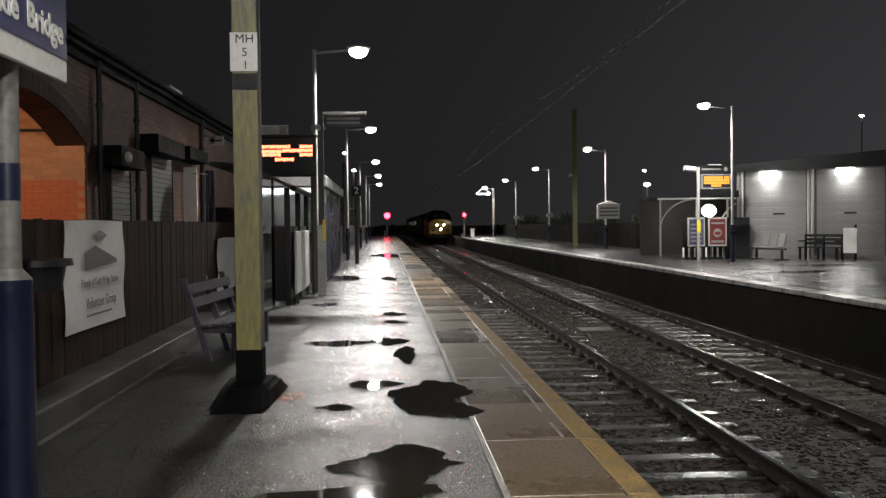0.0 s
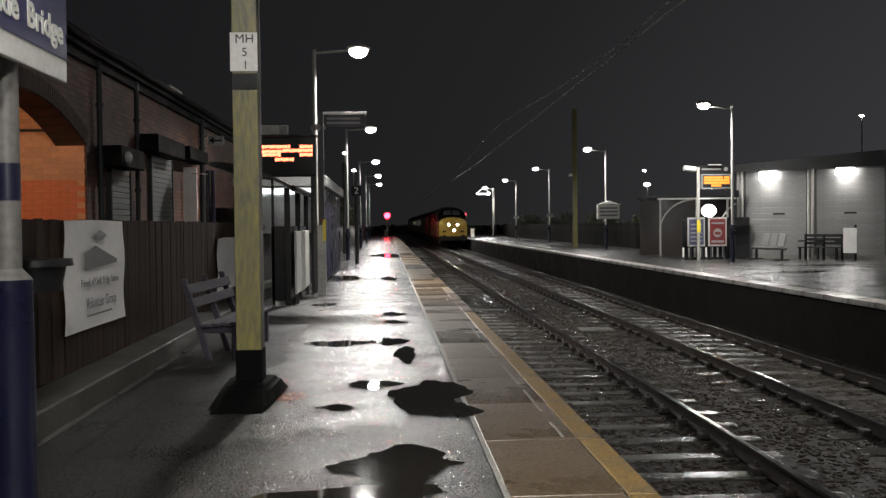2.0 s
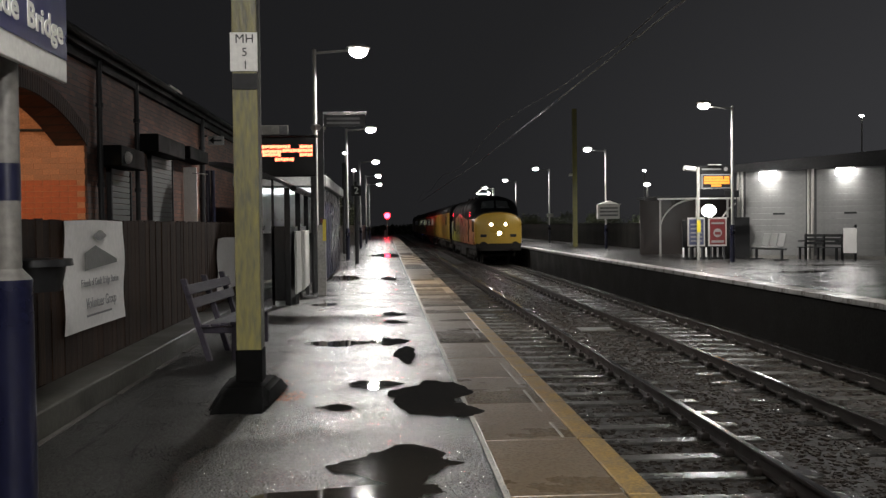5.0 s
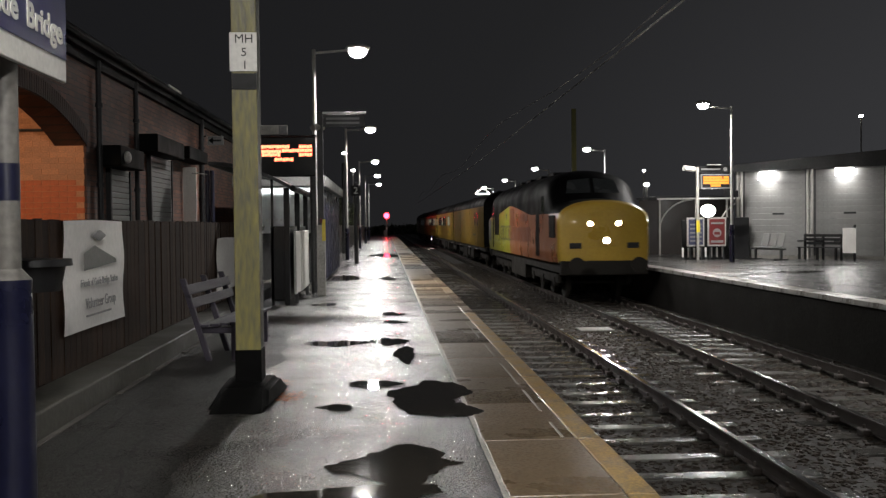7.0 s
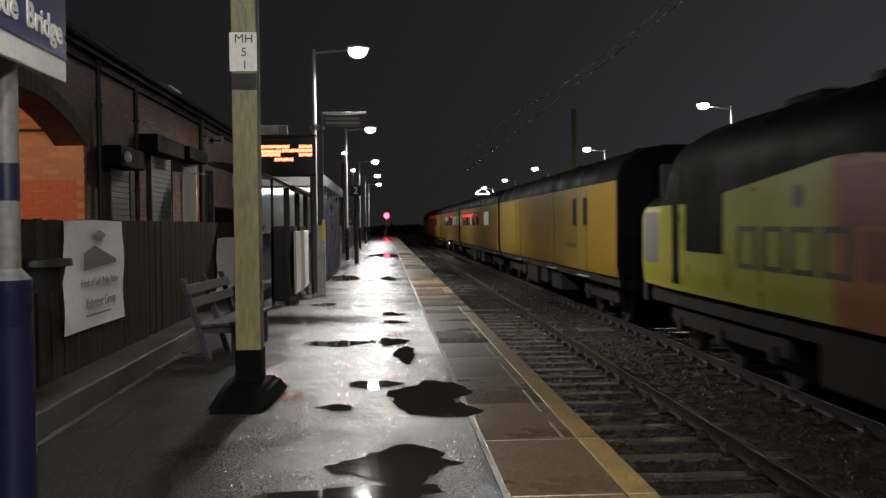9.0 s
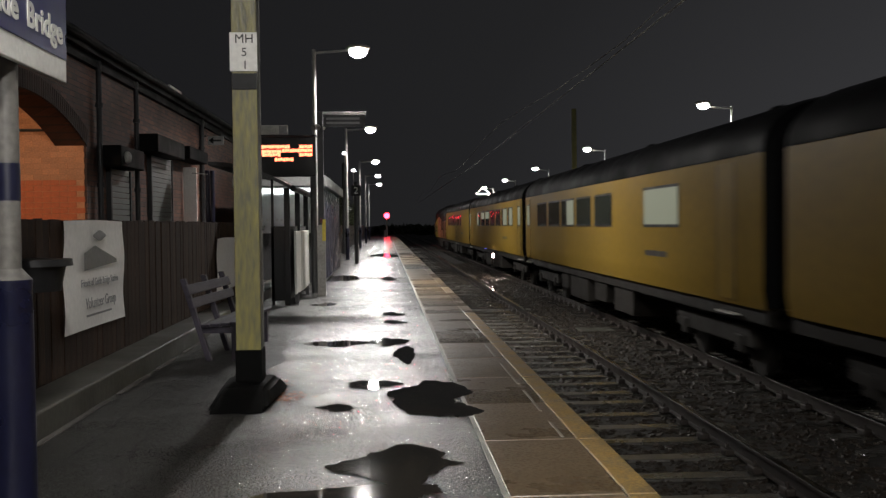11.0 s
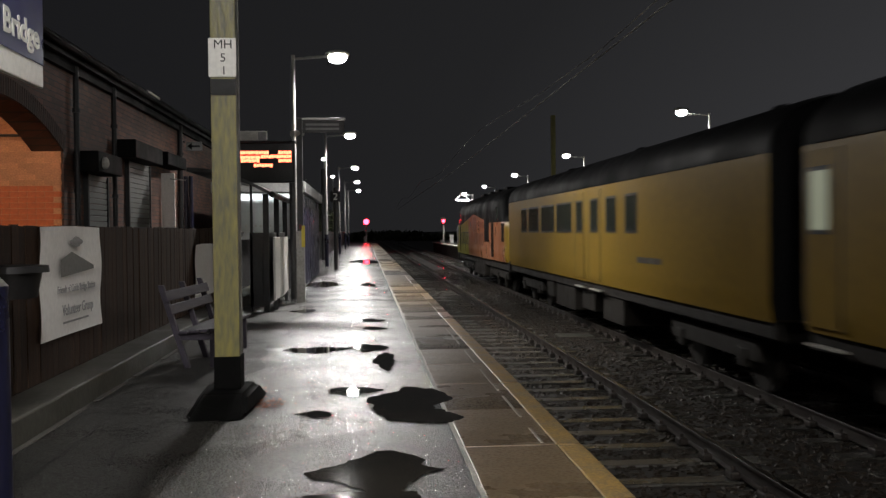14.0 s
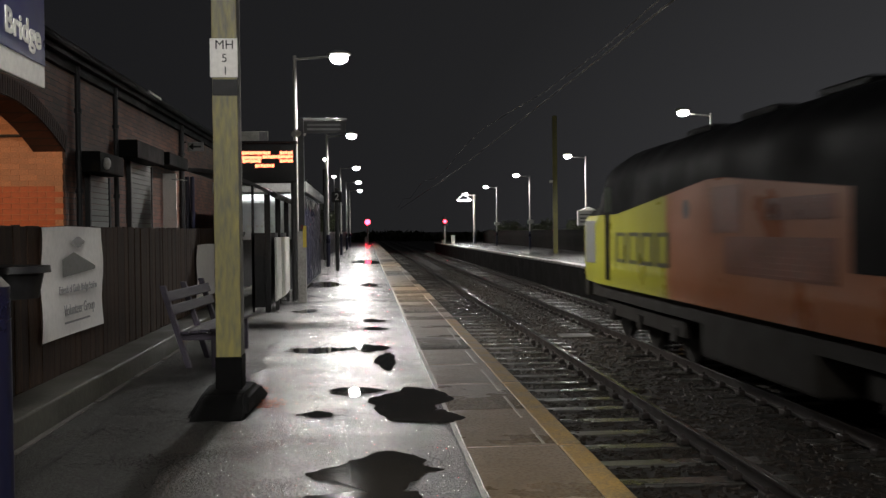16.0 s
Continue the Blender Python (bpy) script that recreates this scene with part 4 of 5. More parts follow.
# ---- departure display and its post ----
di = thing("departure_display", "black departure display with glowing amber lines", "display", pose(-1.85, 19.2, 0))
part("casing", bx(-0.75, 0, 2.26, 0.52, 0.25, 3.02, bevel=0.02), "black", di, "black casing")
for a, b, z in ((-0.51, 0.03, 2.83), (0.21, 0.46, 2.83), (-0.51, -0.13, 2.74), (-0.12, 0.46, 2.755), (-0.50, -0.15, 2.675), (0.21, 0.46, 2.675), (-0.26, 0.10, 2.585)):
    row_ = bmesh.new()
    n_ = max(3, round((b - a) / 0.05))
    for k in range(n_):
        x_ = a + (b - a) * k / n_
        box(row_, x_, -0.006, z - 0.032 + 0.006 * (k % 3), x_ + 0.9 * (b - a) / n_, 0.0, z + 0.034 - 0.006 * (k % 2))
    tagged(part("led_line", row_, "amber_glow", di, "amber dot-matrix line"), kind="stuff")
part("hood", bx(-0.78, -0.12, 3.02, 0.55, 0.27, 3.05), "black", di)
part("pole", rd((0.46, 0.12, 0), (0.46, 0.12, 2.3), 0.06), "dark_grey", di)
si = thing("access_sign", "pale sign with wheelchair symbol above the display", "sign", pose(-2.35, 19.35, 3.16))
part("panel", bx(-0.3, 0, -0.08, 0.48, 0.03, 0.1, bevel=0.008), "white_line", si)
part("symbol", bx(0.31, -0.006, -0.07, 0.46, 0.0, 0.09, bevel=0.002), "grey_print", si)
part("stem", rd((0.2, 0.02, -0.12), (0.2, 0.02, -0.06), 0.02), "black", si)

cp = thing("camera_post", "square grey steel post with dark upper part and camera", "post", pose(-1.20, 18.6, 0))
part("lower", bx(-0.075, -0.075, 0, 0.075, 0.075, 1.32, bevel=0.008), "cream", cp, "pale grey lower post")
part("upper", bx(-0.055, -0.055, 1.32, 0.055, 0.055, 3.42, bevel=0.006), "dark_grey", cp, "dark upper post")
part("sticker", bx(0.02, -0.079, 1.02, 0.085, -0.075, 1.42), "hi_vis", cp, "yellow warning strip")
part("red_button", bx(-0.02, -0.085, 1.36, 0.03, -0.055, 1.44, bevel=0.006), "red", cp, "small red button")
part("security_camera", rd((-0.12, -0.15, 3.12), (0.05, 0.1, 3.16), 0.06), "cream", cp, "small security camera", smooth=True)
part("sign_bar", rd((0, 0, 3.41), (0.86, 0, 3.41), 0.018), "white", cp, "pale top bar")
part("sign_panel", bx(0.06, -0.015, 3.15, 0.84, 0.015, 3.38, bevel=0.005), "dark_grey", cp, "dark hanging sign")
for z in (3.30, 3.22):
    part("writing", bx(0.12, -0.019, z - 0.02, 0.74, -0.015, z + 0.02), "grey_print", cp)

p2 = thing("platform_number_sign", "dark platform number sign on a post", "sign", pose(-1.0, 34.0, 0))
part("post", rd((0, 0, 0), (0, 0, 2.8), 0.07), "dark_grey", p2)
nb = part("panel", bx(-0.17, -0.11, 2.31, 0.17, -0.08, 2.68, bevel=0.01), "black", p2)
text("lettering", "2", 0.32, "white", nb, pose(0, -0.113, 2.49, 90, 0, 0), depth=0.001)

# far fence and planting on the near side
ff = thing("platform_fence", "dark fence along the back of the platform", "fence")
fm = mesh_of("board", bx(-0.015, 0, 0, 0.015, 0.44, 1.3, bevel=0.004), "black")
for i in range(150):
    ob = new("board", fm)
    ob.parent = ff
    ob.matrix_basis = pose(-2.15, 31.0 + i * 0.5, 0.0 + random.uniform(0, 0.04))
tp = thing("telegraph_pole", "dark timber pole beside the platform", "pole", pose(-1.9, 46.0, 0), "poles")
part("shaft", rd((0, 0, 0), (0, 0, 4.2), 0.11, 0.09), "dark_grey", tp)


def shrub(name, label, x, y, w, d, h, n, seed, z0=0.0):
    """Stems and a ragged crown of many small leaf blades."""
    t = thing(name, label, "shrub", pose(x, y, z0), "shrubs")
    r = np.random.default_rng(seed)
    st = bmesh.new()
    for k in range(7):
        a = r.uniform(0, 6.28)
        rod(st, (0, 0, 0), (math.cos(a) * w * 0.3, math.sin(a) * d * 0.3, h * r.uniform(0.55, 0.9)), 0.05, 0.012, seg=6)
    part("stems", st, "rail_side", t)
    c = r.normal(0, 1, (26, 3))
    c /= np.linalg.norm(c, axis=1)[:, None]
    c = c * r.uniform(0.35, 0.85, (26, 1)) * (w / 2, d / 2, h * 0.42) + (0, 0, h * 0.56)
    p = c[r.integers(0, 26, n)] + r.normal(0, 1, (n, 3)) * (w * 0.09, d * 0.09, h * 0.07)
    p[:, 2] = np.maximum(p[:, 2], 0.05)
    s = r.uniform(0.05, 0.11, n)[:, None]
    u = r.normal(0, 1, (n, 3))
    u /= np.linalg.norm(u, axis=1)[:, None]
    v = np.cross(u, r.normal(0, 1, (n, 3)))
    v /= np.linalg.norm(v, axis=1)[:, None]
    quad = np.stack([p - u * s, p + v * s * 0.5, p + u * s, p - v * s * 0.5], 1).reshape(-1, 3)
    me = bpy.data.meshes.new("crown")
    me.from_pydata(quad.tolist(), [], np.arange(4 * n).reshape(-1, 4).tolist())
    me.materials.append(M["foliage"])
    ob = new("crown", me)
    ob.parent = t
    return t


for i, (x, y, w, d, h) in enumerate([(-3.4, 36, 2.2, 5, 4.2), (-3.6, 44, 2.4, 6, 4.6), (-3.2, 53, 2.0, 6, 4.0), (-3.4, 64, 2.4, 8, 3.6), (-3.4, 78, 2.6, 9, 3.6)]):
    shrub("shrub", "dim yellowish overgrown shrub behind the platform fence", x, y, w, d, h, 5000, i)


def street_lamp(x, y, z, lit="far_glow", r=0.16):
    t = thing("street_lamp", "distant lit street lamp on a thin column", "street lamp", pose(x, y, -1.3), "street lamps")
    part("column", rd((0, 0, 0), (0, 0, z + 1.3), 0.06), "cream", t)
    part("head", ball(bmesh.new(), (0, 0, z + 1.3), r, 1.4, 1, 0.7), lit, t, "glowing lamp head", smooth=True)
    return t


street_lamp(-3.4, 85, 7.5)
street_lamp(-3.5, 110, 7.4)
street_lamp(18.2, 68, 3.95)
street_lamp(22.5, 85, 5.8, r=0.12)
street_lamp(37.0, 75, 9.4, r=0.14)

# ---- signals at the platform ends ----
for x, y, z, r in ((0.15, 118, 2.44, 0.34), (8.42, 106, 2.32, 0.18)):
    s = thing("signal", "red railway signal light on a pale post", "signal", pose(x, y, -0.9), "signals")
    part("head", bx(-0.3, 0.02, z + 0.45, 0.3, 0.3, z + 1.35, bevel=0.04), "black", s, "black signal head")
    part("lens", ball(bmesh.new(), (0, 0.0, z + 0.9), r, 1, 0.3, 1), "red_glow", s, "glowing red lens", smooth=True)
    part("post", rd((0, 0.15, 0), (0, 0.15, z + 0.5), 0.09), "cream", s)
    part("cabinet", bx(-0.35, -0.2, 0, -0.1, 0.2, 1.6 if x < 1 else 1.2, bevel=0.02), "cream", s)
cb = thing("relay_post", "short white marker cabinet at the platform end", "cabinet", pose(9.1, 104, 0))
part("case", bx(-0.2, -0.15, 0, 0.2, 0.15, 0.75, bevel=0.03), "white", cb)
part("cap", bx(-0.25, -0.2, 0.75, 0.25, 0.2, 0.85, bevel=0.03), "white", cb)

# ---- far platform ----
fb = thing("boundary_fence", "dark board fence at the back of the far platform", "fence")
fm2 = mesh_of("board", bx(0, -0.02, 0, 0.29, 0.02, 1.28, bevel=0.005), "far_fence")
for i in range(235):
    y = 36 + i * 0.3
    x = 12.6 + (0.0 if y < 60 else 0)
    ob = new("board", fm2)
    ob.parent = fb
    ob.matrix_basis = pose(x, y, random.uniform(-0.02, 0.02), 0, 0, 90)
for i, (x, y, w, d, h) in enumerate([(14.2, 52, 2, 8, 1.9), (14.5, 66, 2, 9, 2.1), (14.2, 80, 2.4, 10, 2.3), (14, 95, 2.4, 10, 2.4), (13.8, 42, 1.8, 6, 1.8)]):
    shrub("shrub", "dark straggling shrub behind the far platform fence", x, y, w, d, h, 3500, 20 + i)
hut = thing("monitor_housing", "pale gable-topped monitor housing on the lamp post", "monitor", pose(11.1, 48.75, 1.5))
hb = bmesh.new()
pr = [(-0.55, 0), (0.55, 0), (0.55, 0.72), (0, 0.92), (-0.55, 0.72)]
f0 = [hb.verts.new((x, 0, z)) for x, z in pr]
f1 = [hb.verts.new((x, 0.3, z)) for x, z in pr]
hb.faces.new(f0), hb.faces.new(f1[::-1])
for k in range(5):
    hb.faces.new((f0[k], f1[k], f1[(k + 1) % 5], f0[(k + 1) % 5]))
bmesh.ops.recalc_face_normals(hb, faces=hb.faces)
bmesh.ops.bevel(hb, geom=hb.edges[:], offset=0.015, segments=2, affect="EDGES")
part("case", hb, "white", hut)
part("hood", bx(-0.6, -0.12, 0.70, 0.6, 0.02, 0.74, bevel=0.008), "cream", hut)
for k in range(3):
    part("panel_bar", bx(-0.45, -0.012, 0.14 + 0.18 * k, 0.45, -0.002, 0.22 + 0.18 * k), "cladding", hut)
part("clamp", bx(-0.1, 0.3, 0.2, 0.1, 0.42, 0.6), "dark_grey", hut)

m2 = thing("catenary_mast", "slim lichen-yellow steel mast on the far platform", "mast", pose(10.44, 54.2, 0))
part("front_flange", bx(-0.12, -0.12, 0, 0.12, -0.09, 7.6, bevel=0.004), "mast_dull", m2)
part("web", bx(-0.02, -0.09, 0, 0.02, 0.09, 7.6), "mast_side", m2)
part("rear_flange", bx(-0.12, 0.09, 0, 0.12, 0.12, 7.6, bevel=0.004), "mast_side", m2)
part("lamp_stub", bx(-0.3, -0.1, 3.9, -0.12, 0.1, 4.05, bevel=0.02), "cream", m2)
part("arm", rd((0.0, 0.2, 7.9), (7.2, 0.2, 7.2), 0.035), "mast_side", mast, "arm over the tracks")

tr_ = thing("bracket_lamp", "lit lamp under a triangular bracket at the far platform end", "lamp", pose(10.0, 101, 0))
for s in (-1, 1):
    part("bracket", rd((0, 0, 5.05), (s * 0.75, 0, 4.45), 0.04), "cream", tr_)
part("cap", ball(bmesh.new(), (0.05, 0, 5.05), 0.22, 1.2, 1, 0.8), "cream", tr_, smooth=True)
part("lens", bx(-0.6, -0.15, 4.36, 0.65, 0.15, 4.44, bevel=0.02), "lamp_glow_far", tr_, "glowing lamp panel")
part("column", rd((1.0, 0.1, 0), (1.0, 0.1, 5.0), 0.05), "cream", tr_)
part("tie", rd((1.0, 0.1, 4.9), (0.0, 0, 5.0), 0.03), "cream", tr_)

for x, y, z in ((11.05, 66.1, 0), (11.05, 83.2, 0)):
    pn = thing("lamp_number_plate", "small pale plate on the lamp post", "plate", pose(x, y, 1.85), "lamp plates")
    part("plate", bx(-0.22, -0.02, -0.12, 0.22, 0.02, 0.12, bevel=0.01), "cream", pn)
    part("clip", rd((0, 0, 0), (0, 0.25, 0), 0.02), "black", pn)

# information point: posts, display, posters
inf = thing("information_display", "amber departure display under a black sign on the far platform", "display", pose(10.58, 33.0, 0))
part("post", bx(-0.045, -0.045, 0, 0.045, 0.045, 3.15, bevel=0.01), "cream", inf, "pale square post")
part("post_sticker", bx(-0.06, -0.066, 0.95, 0.06, -0.06, 1.35), "hi_vis", inf, "yellow strip")
part("casing", bx(0.12, 0.0, 2.42, 1.16, 0.22, 2.92, bevel=0.015), "shutter", inf, "grey display casing")
part("screen", bx(0.17, -0.008, 2.47, 1.11, 0.0, 2.87), "black", inf)
for a, b, z in ((0.2, 0.85, 2.80), (0.9, 1.08, 2.80), (0.2, 1.08, 2.71), (0.2, 1.08, 2.62), (0.45, 0.8, 2.53)):
    part("led_line", bx(a, -0.014, z - 0.04, b, -0.008, z + 0.04), "amber_glow_far", inf, "amber line")
part("sign", bx(0.0, -0.03, 2.96, 1.2, 0.03, 3.2, bevel=0.008), "black", inf, "black platform sign")
part("writing", bx(0.12, -0.034, 3.05, 0.78, -0.03, 3.11), "cladding", inf)
part("number_disc", rd((0.95, -0.036, 3.08), (0.95, -0.03, 3.08), 0.07, seg=20), "cladding", inf)
part("light_box", bx(0.3, -0.16, 3.21, 0.75, -0.1, 3.24), "cream", inf, "strip light over the sign")
part("security_camera", rd((-0.5, -0.1, 3.12), (-0.1, 0.0, 3.08), 0.09), "white", inf, "white security camera", smooth=True)
part("lower_sign", bx(0.9, -0.05, 2.12, 1.4, -0.02, 2.36, bevel=0.008), "black", inf, "small black sign")
lamp_light(11.1, 32.7, 3.15, 3, 0.3, aimed=(11.0, 32.2, 1.5))
for x0, x1, m, lab in ((10.36, 10.86, "poster_blue", "blue framed information poster"), (11.08, 11.62, "red", "red framed poster with a white round emblem")):
    po = thing("poster_case", lab, "poster", pose(0, 33.3, 0), "poster cases")
    part("frame", bx(x0 - 0.05, 0, 0.46, x1 + 0.05, 0.06, 1.45, bevel=0.01), "cream", po, "pale metal frame")
    sheet = part("poster", bx(x0, -0.006, 0.52, x1, 0.0, 1.39), m, po)
    if m == "red":
        part("emblem", rd((11.35, -0.012, 0.92), (11.35, -0.006, 0.92), 0.15, seg=24), "cladding", sheet, "white round emblem")
        part("emblem_centre", bx(11.25, -0.016, 0.86, 11.45, -0.012, 0.95), "red", sheet)
        part("text_bar", bx(11.13, -0.010, 1.22, 11.57, -0.006, 1.28), "cladding", sheet)
        part("text_bar", bx(11.13, -0.010, 0.58, 11.57, -0.006, 0.66), "cladding", sheet)
    else:
        for k in range(5):
            part("text_bar", bx(x0 + 0.05, -0.010, 0.62 + k * 0.14, x1 - 0.05, -0.006, 0.68 + k * 0.14), "cladding", sheet)
    for xx in (x0 + 0.05, x1 - 0.05):
        part("leg", bx(xx - 0.025, 0.01, 0, xx + 0.025, 0.05, 0.46), "dark_grey", po)
pk = thing("picket_fence", "low white picket ends below the posters", "fence")
pkm = mesh_of("picket", bx(-0.035, 0, 0, 0.035, 0.02, 0.33, bevel=0.01), "white")
for k in range(8):
    ob = new("picket", pkm)
    ob.parent = pk
    ob.matrix_basis = pose(10.25 + k * 0.2, 33.6, 0.08)
part("rail", bx(10.2, 33.62, 0.0, 11.75, 33.65, 0.14), "dark_grey", pk)
bs = thing("black_screen", "black board screen beside the posters", "screen")
part("board", bx(8.9 + 3.0, 33.9, 0.0, 12.7, 33.95, 1.45, bevel=0.01), "black", bs)
part("board_return", bx(10.3, 33.9, 0.0, 11.9, 33.95, 1.36, bevel=0.01), "black", bs)

# barrel-roofed lit shelter behind the posters
bsx = thing("barrel_shelter", "glazed arched shelter lit by a strong white lamp", "shelter", pose(10.6, 37.0, 0))
part("eaves_beam", bx(-0.3, -0.03, 2.16, 3.6, 0.03, 2.22), "white", bsx, "pale eaves beam")
for x in (-0.2, 1.2, 2.4, 3.5):
    part("post", bx(x - 0.03, -0.03, 0, x + 0.03, 0.03, 2.16), "cream", bsx)
for x in (-0.2, 2.1):
    ring = bmesh.new()
    for k in range(10):
        a0, a1 = math.pi / 2 * k / 10, math.pi / 2 * (k + 1) / 10
        rod(ring, (x + 1.3 - 1.3 * math.cos(a0), 0.1, 0.9 + 1.25 * math.sin(a0)), (x + 1.3 - 1.3 * math.cos(a1), 0.1, 0.9 + 1.25 * math.sin(a1)), 0.03, seg=6)
    part("hoop", ring, "cream", bsx, "curved pale hoop")
part("back_wall", bx(-0.3, 2.6, 0, 3.6, 2.66, 2.2), "rail_side", bsx, "dark back wall")
part("roof", bx(-0.4, 0.0, 2.23, 3.7, 2.8, 2.30, bevel=0.01), "roof", bsx, "dark roof")
part("floodlight", ball(bmesh.new(), (1.62, -0.15, 1.72), 0.25, 1.15, 0.4, 0.95), "bulkhead_glow", bsx, "glaring white floodlight", smooth=True)
part("floodlight_arm", rd((1.62, -0.12, 1.72), (1.62, 0.0, 2.18), 0.02), "black", bsx)
lamp_light(12.2, 36.5, 1.75, 10, 0.25, aimed=(11.6, 33, 0.2))

# grey boarded building: its face runs obliquely away from the camera
RB = pose(12.55, 34.4, 0, 0, 0, -38)     # local x along the face, local -y out of it
rb = thing("boarded_building", "pale grey horizontally boarded station building with glaring bulkhead lamps", "building", RB)
part("wall", bx(0, 0.02, 0, 7.6, 0.25, 3.05), "dark_grey", rb, "wall behind the boards")
sd = mesh_of("board", bx(0, -0.022, 0, 2.28, 0.0, 0.205, bevel=0.006), "cladding")
for k in range(3):
    for r in range(14):
        ob = new("board", sd)
        ob.parent = rb
        ob.matrix_basis = pose(0.02 + k * 2.5, 0.02, 0.12 + r * 0.208, 4, 0, 0)
for x in (-0.05, 2.36, 4.86):
    for dx in (0, 0.12):
        part("column", rd((x + dx, -0.05, 0), (x + dx, -0.05, 3.12), 0.055), "cream", rb, "pale round pipe", smooth=True)
    part("column_plate", bx(x - 0.1, -0.03, 0, x + 0.25, 0.02, 3.05), "dark_grey", rb)
fas = bmesh.new()
fas.faces.new([fas.verts.new(p) for p in ((-0.3, -0.35, 3.05), (7.9, -0.35, 3.05), (7.9, -0.35, 3.75), (-0.3, -0.35, 3.28))])
bmesh.ops.solidify(fas, geom=fas.faces[:], thickness=0.06)
part("fascia", fas, "dark_grey", rb, "sloping dark fascia")
part("soffit", bx(-0.3, -0.33, 3.05, 7.9, 0.3, 3.09), "dark_grey", rb)
part("plinth", bx(0, -0.04, 0, 7.6, 0.02, 0.11), "concrete", rb, "pale plinth")
for x in (1.35, 3.7):
    part("vent_slot", bx(x - 0.2, -0.03, 1.52, x + 0.2, -0.005, 1.58), "black", rb, "dark slot")
for x, z in ((1.0, 2.80), (3.55, 2.86)):
    bl = part("bulkhead_lamp", bx(x - 0.28, -0.2, z - 0.06, x + 0.28, -0.02, z + 0.2, bevel=0.03), "bulkhead_glow", rb, "glaring white bulkhead lamp")
    wp = RB @ Vector((x, -0.32, z - 0.02))
    wq = RB @ Vector((x, -0.9, 0.2))
    lamp_light(wp.x, wp.y, wp.z, 18, 0.3, aimed=tuple(wq))

st3 = thing("seat_row", "row of three pale perforated metal seats on a beam", "seats", pose(12.7, 32.5, 0, 0, 0, -76))
part("beam", bx(-0.9, 0.1, 0.34, 0.9, 0.18, 0.40), "dark_grey", st3)
for x in (-0.7, 0.7):
    part("leg", bx(x - 0.03, 0.1, 0, x + 0.03, 0.18, 0.36), "dark_grey", st3)
    part("foot", bx(x - 0.03, -0.15, 0, x + 0.03, 0.4, 0.04), "dark_grey", st3)
for x in (-0.42, 0.0, 0.42):
    part("seat", bx(x - 0.18, -0.15, 0.40, x + 0.18, 0.28, 0.44, bevel=0.015), "shutter", st3)
    bk = part("backrest", bx(-0.18, -0.015, 0.0, 0.18, 0.015, 0.44, bevel=0.012), "shutter", st3, "pale seat back")
    bk.matrix_basis = pose(x, 0.30, 0.46, -14, 0, 0)
pb = thing("bench", "dark slatted bench against the grey building", "bench", pose(14.3, 32.0, 0, 0, 0, -60), "benches")
for z in (0.5, 0.63, 0.76):
    part("back_slat", bx(-0.75, 0.3, z, 0.75, 0.33, z + 0.09, bevel=0.006), "black", pb)
for k in range(4):
    part("seat_slat", bx(-0.75, -0.1 + k * 0.1, 0.40, 0.75, -0.02 + k * 0.1, 0.43, bevel=0.006), "black", pb)
for x in (-0.7, 0.0, 0.7):
    part("leg", bx(x - 0.03, -0.05, 0, x + 0.03, 0.02, 0.41), "black", pb)
    part("back_leg", bx(x - 0.03, 0.26, 0, x + 0.03, 0.33, 0.85), "black", pb)
    part("arm", bx(x - 0.03, -0.08, 0.60, x + 0.03, 0.3, 0.64), "black", pb)
wb = thing("notice_sheet", "white sheet hung on a dark post", "notice", pose(14.85, 31.0, 0))
part("post", bx(0.2, -0.03, 0, 0.26, 0.03, 1.15), "black", wb)
part("sheet", wavy_sheet(-0.22, 0.22, 0.25, 1.05, 1.0), "vinyl", wb, smooth=True, at=pose(0, -0.1, 0, 0, 0, 40))

# step box between the tracks
tb = thing("track_cover", "flat pale cover slab between the tracks", "cover", pose(4.65, 21.8, -1.11))
part("slab", bx(-0.38, -0.35, 0, 0.38, 0.35, 0.05, bevel=0.015), "kerb", tb)

# overhead wires
def wire_run(name, pts, r):
    t = thing(name, "thin overhead line wire above the track", "overhead wire", None, "overhead wires")
    b = bmesh.new()
    rings = [[b.verts.new((p[0] + r * math.cos(a), p[1], p[2] + r * math.sin(a))) for a in (0, 1.2566, 2.5133, 3.7699, 5.0265)] for p in pts]
    for p, q in zip(rings, rings[1:]):
        for k in range(5):
            b.faces.new((p[k], q[k], q[(k + 1) % 5], p[(k + 1) % 5]))
    part("strand", b, "wire", t)
    return t


for cx, z in ((6.1, 5.35),):
    wire_run("contact_wire", [(cx, y, z + 0.45 * max(0, (65 - y) / 45) if y < 65 else z) for y in range(-20, 200, 17)], 0.022)
    wire_run("catenary_wire", [(cx, y, z + 0.9 + 0.35 * math.cos(y / 54.2 * 6.283)) for y in range(-20, 200, 9)], 0.016)

# low dark tree line added where only dark haze closes the view
rw = np.random.default_rng(9)
n = 9000
px = rw.uniform(-160, 220, n)
hh = 1.5 + 0.4 * np.sin(px / 17) + 0.6 * np.sin(px / 6.1 + 1) + rw.uniform(-0.4, 0.4, n)
pz = -1.3 + hh * rw.random(n) ** 0.6
p = np.stack([px, 262 + rw.uniform(-6, 6, n), pz], 1)
u = rw.normal(0, 1, (n, 3))
v = rw.normal(0, 1, (n, 3))
s = 0.5
quad = np.stack([p - u * s, p + v * s, p + u * s, p - v * s], 1).reshape(-1, 3)
me = bpy.data.meshes.new("far_woods")
me.from_pydata(quad.tolist(), [], np.arange(4 * n).reshape(-1, 4).tolist())
me.materials.append(M["foliage"])
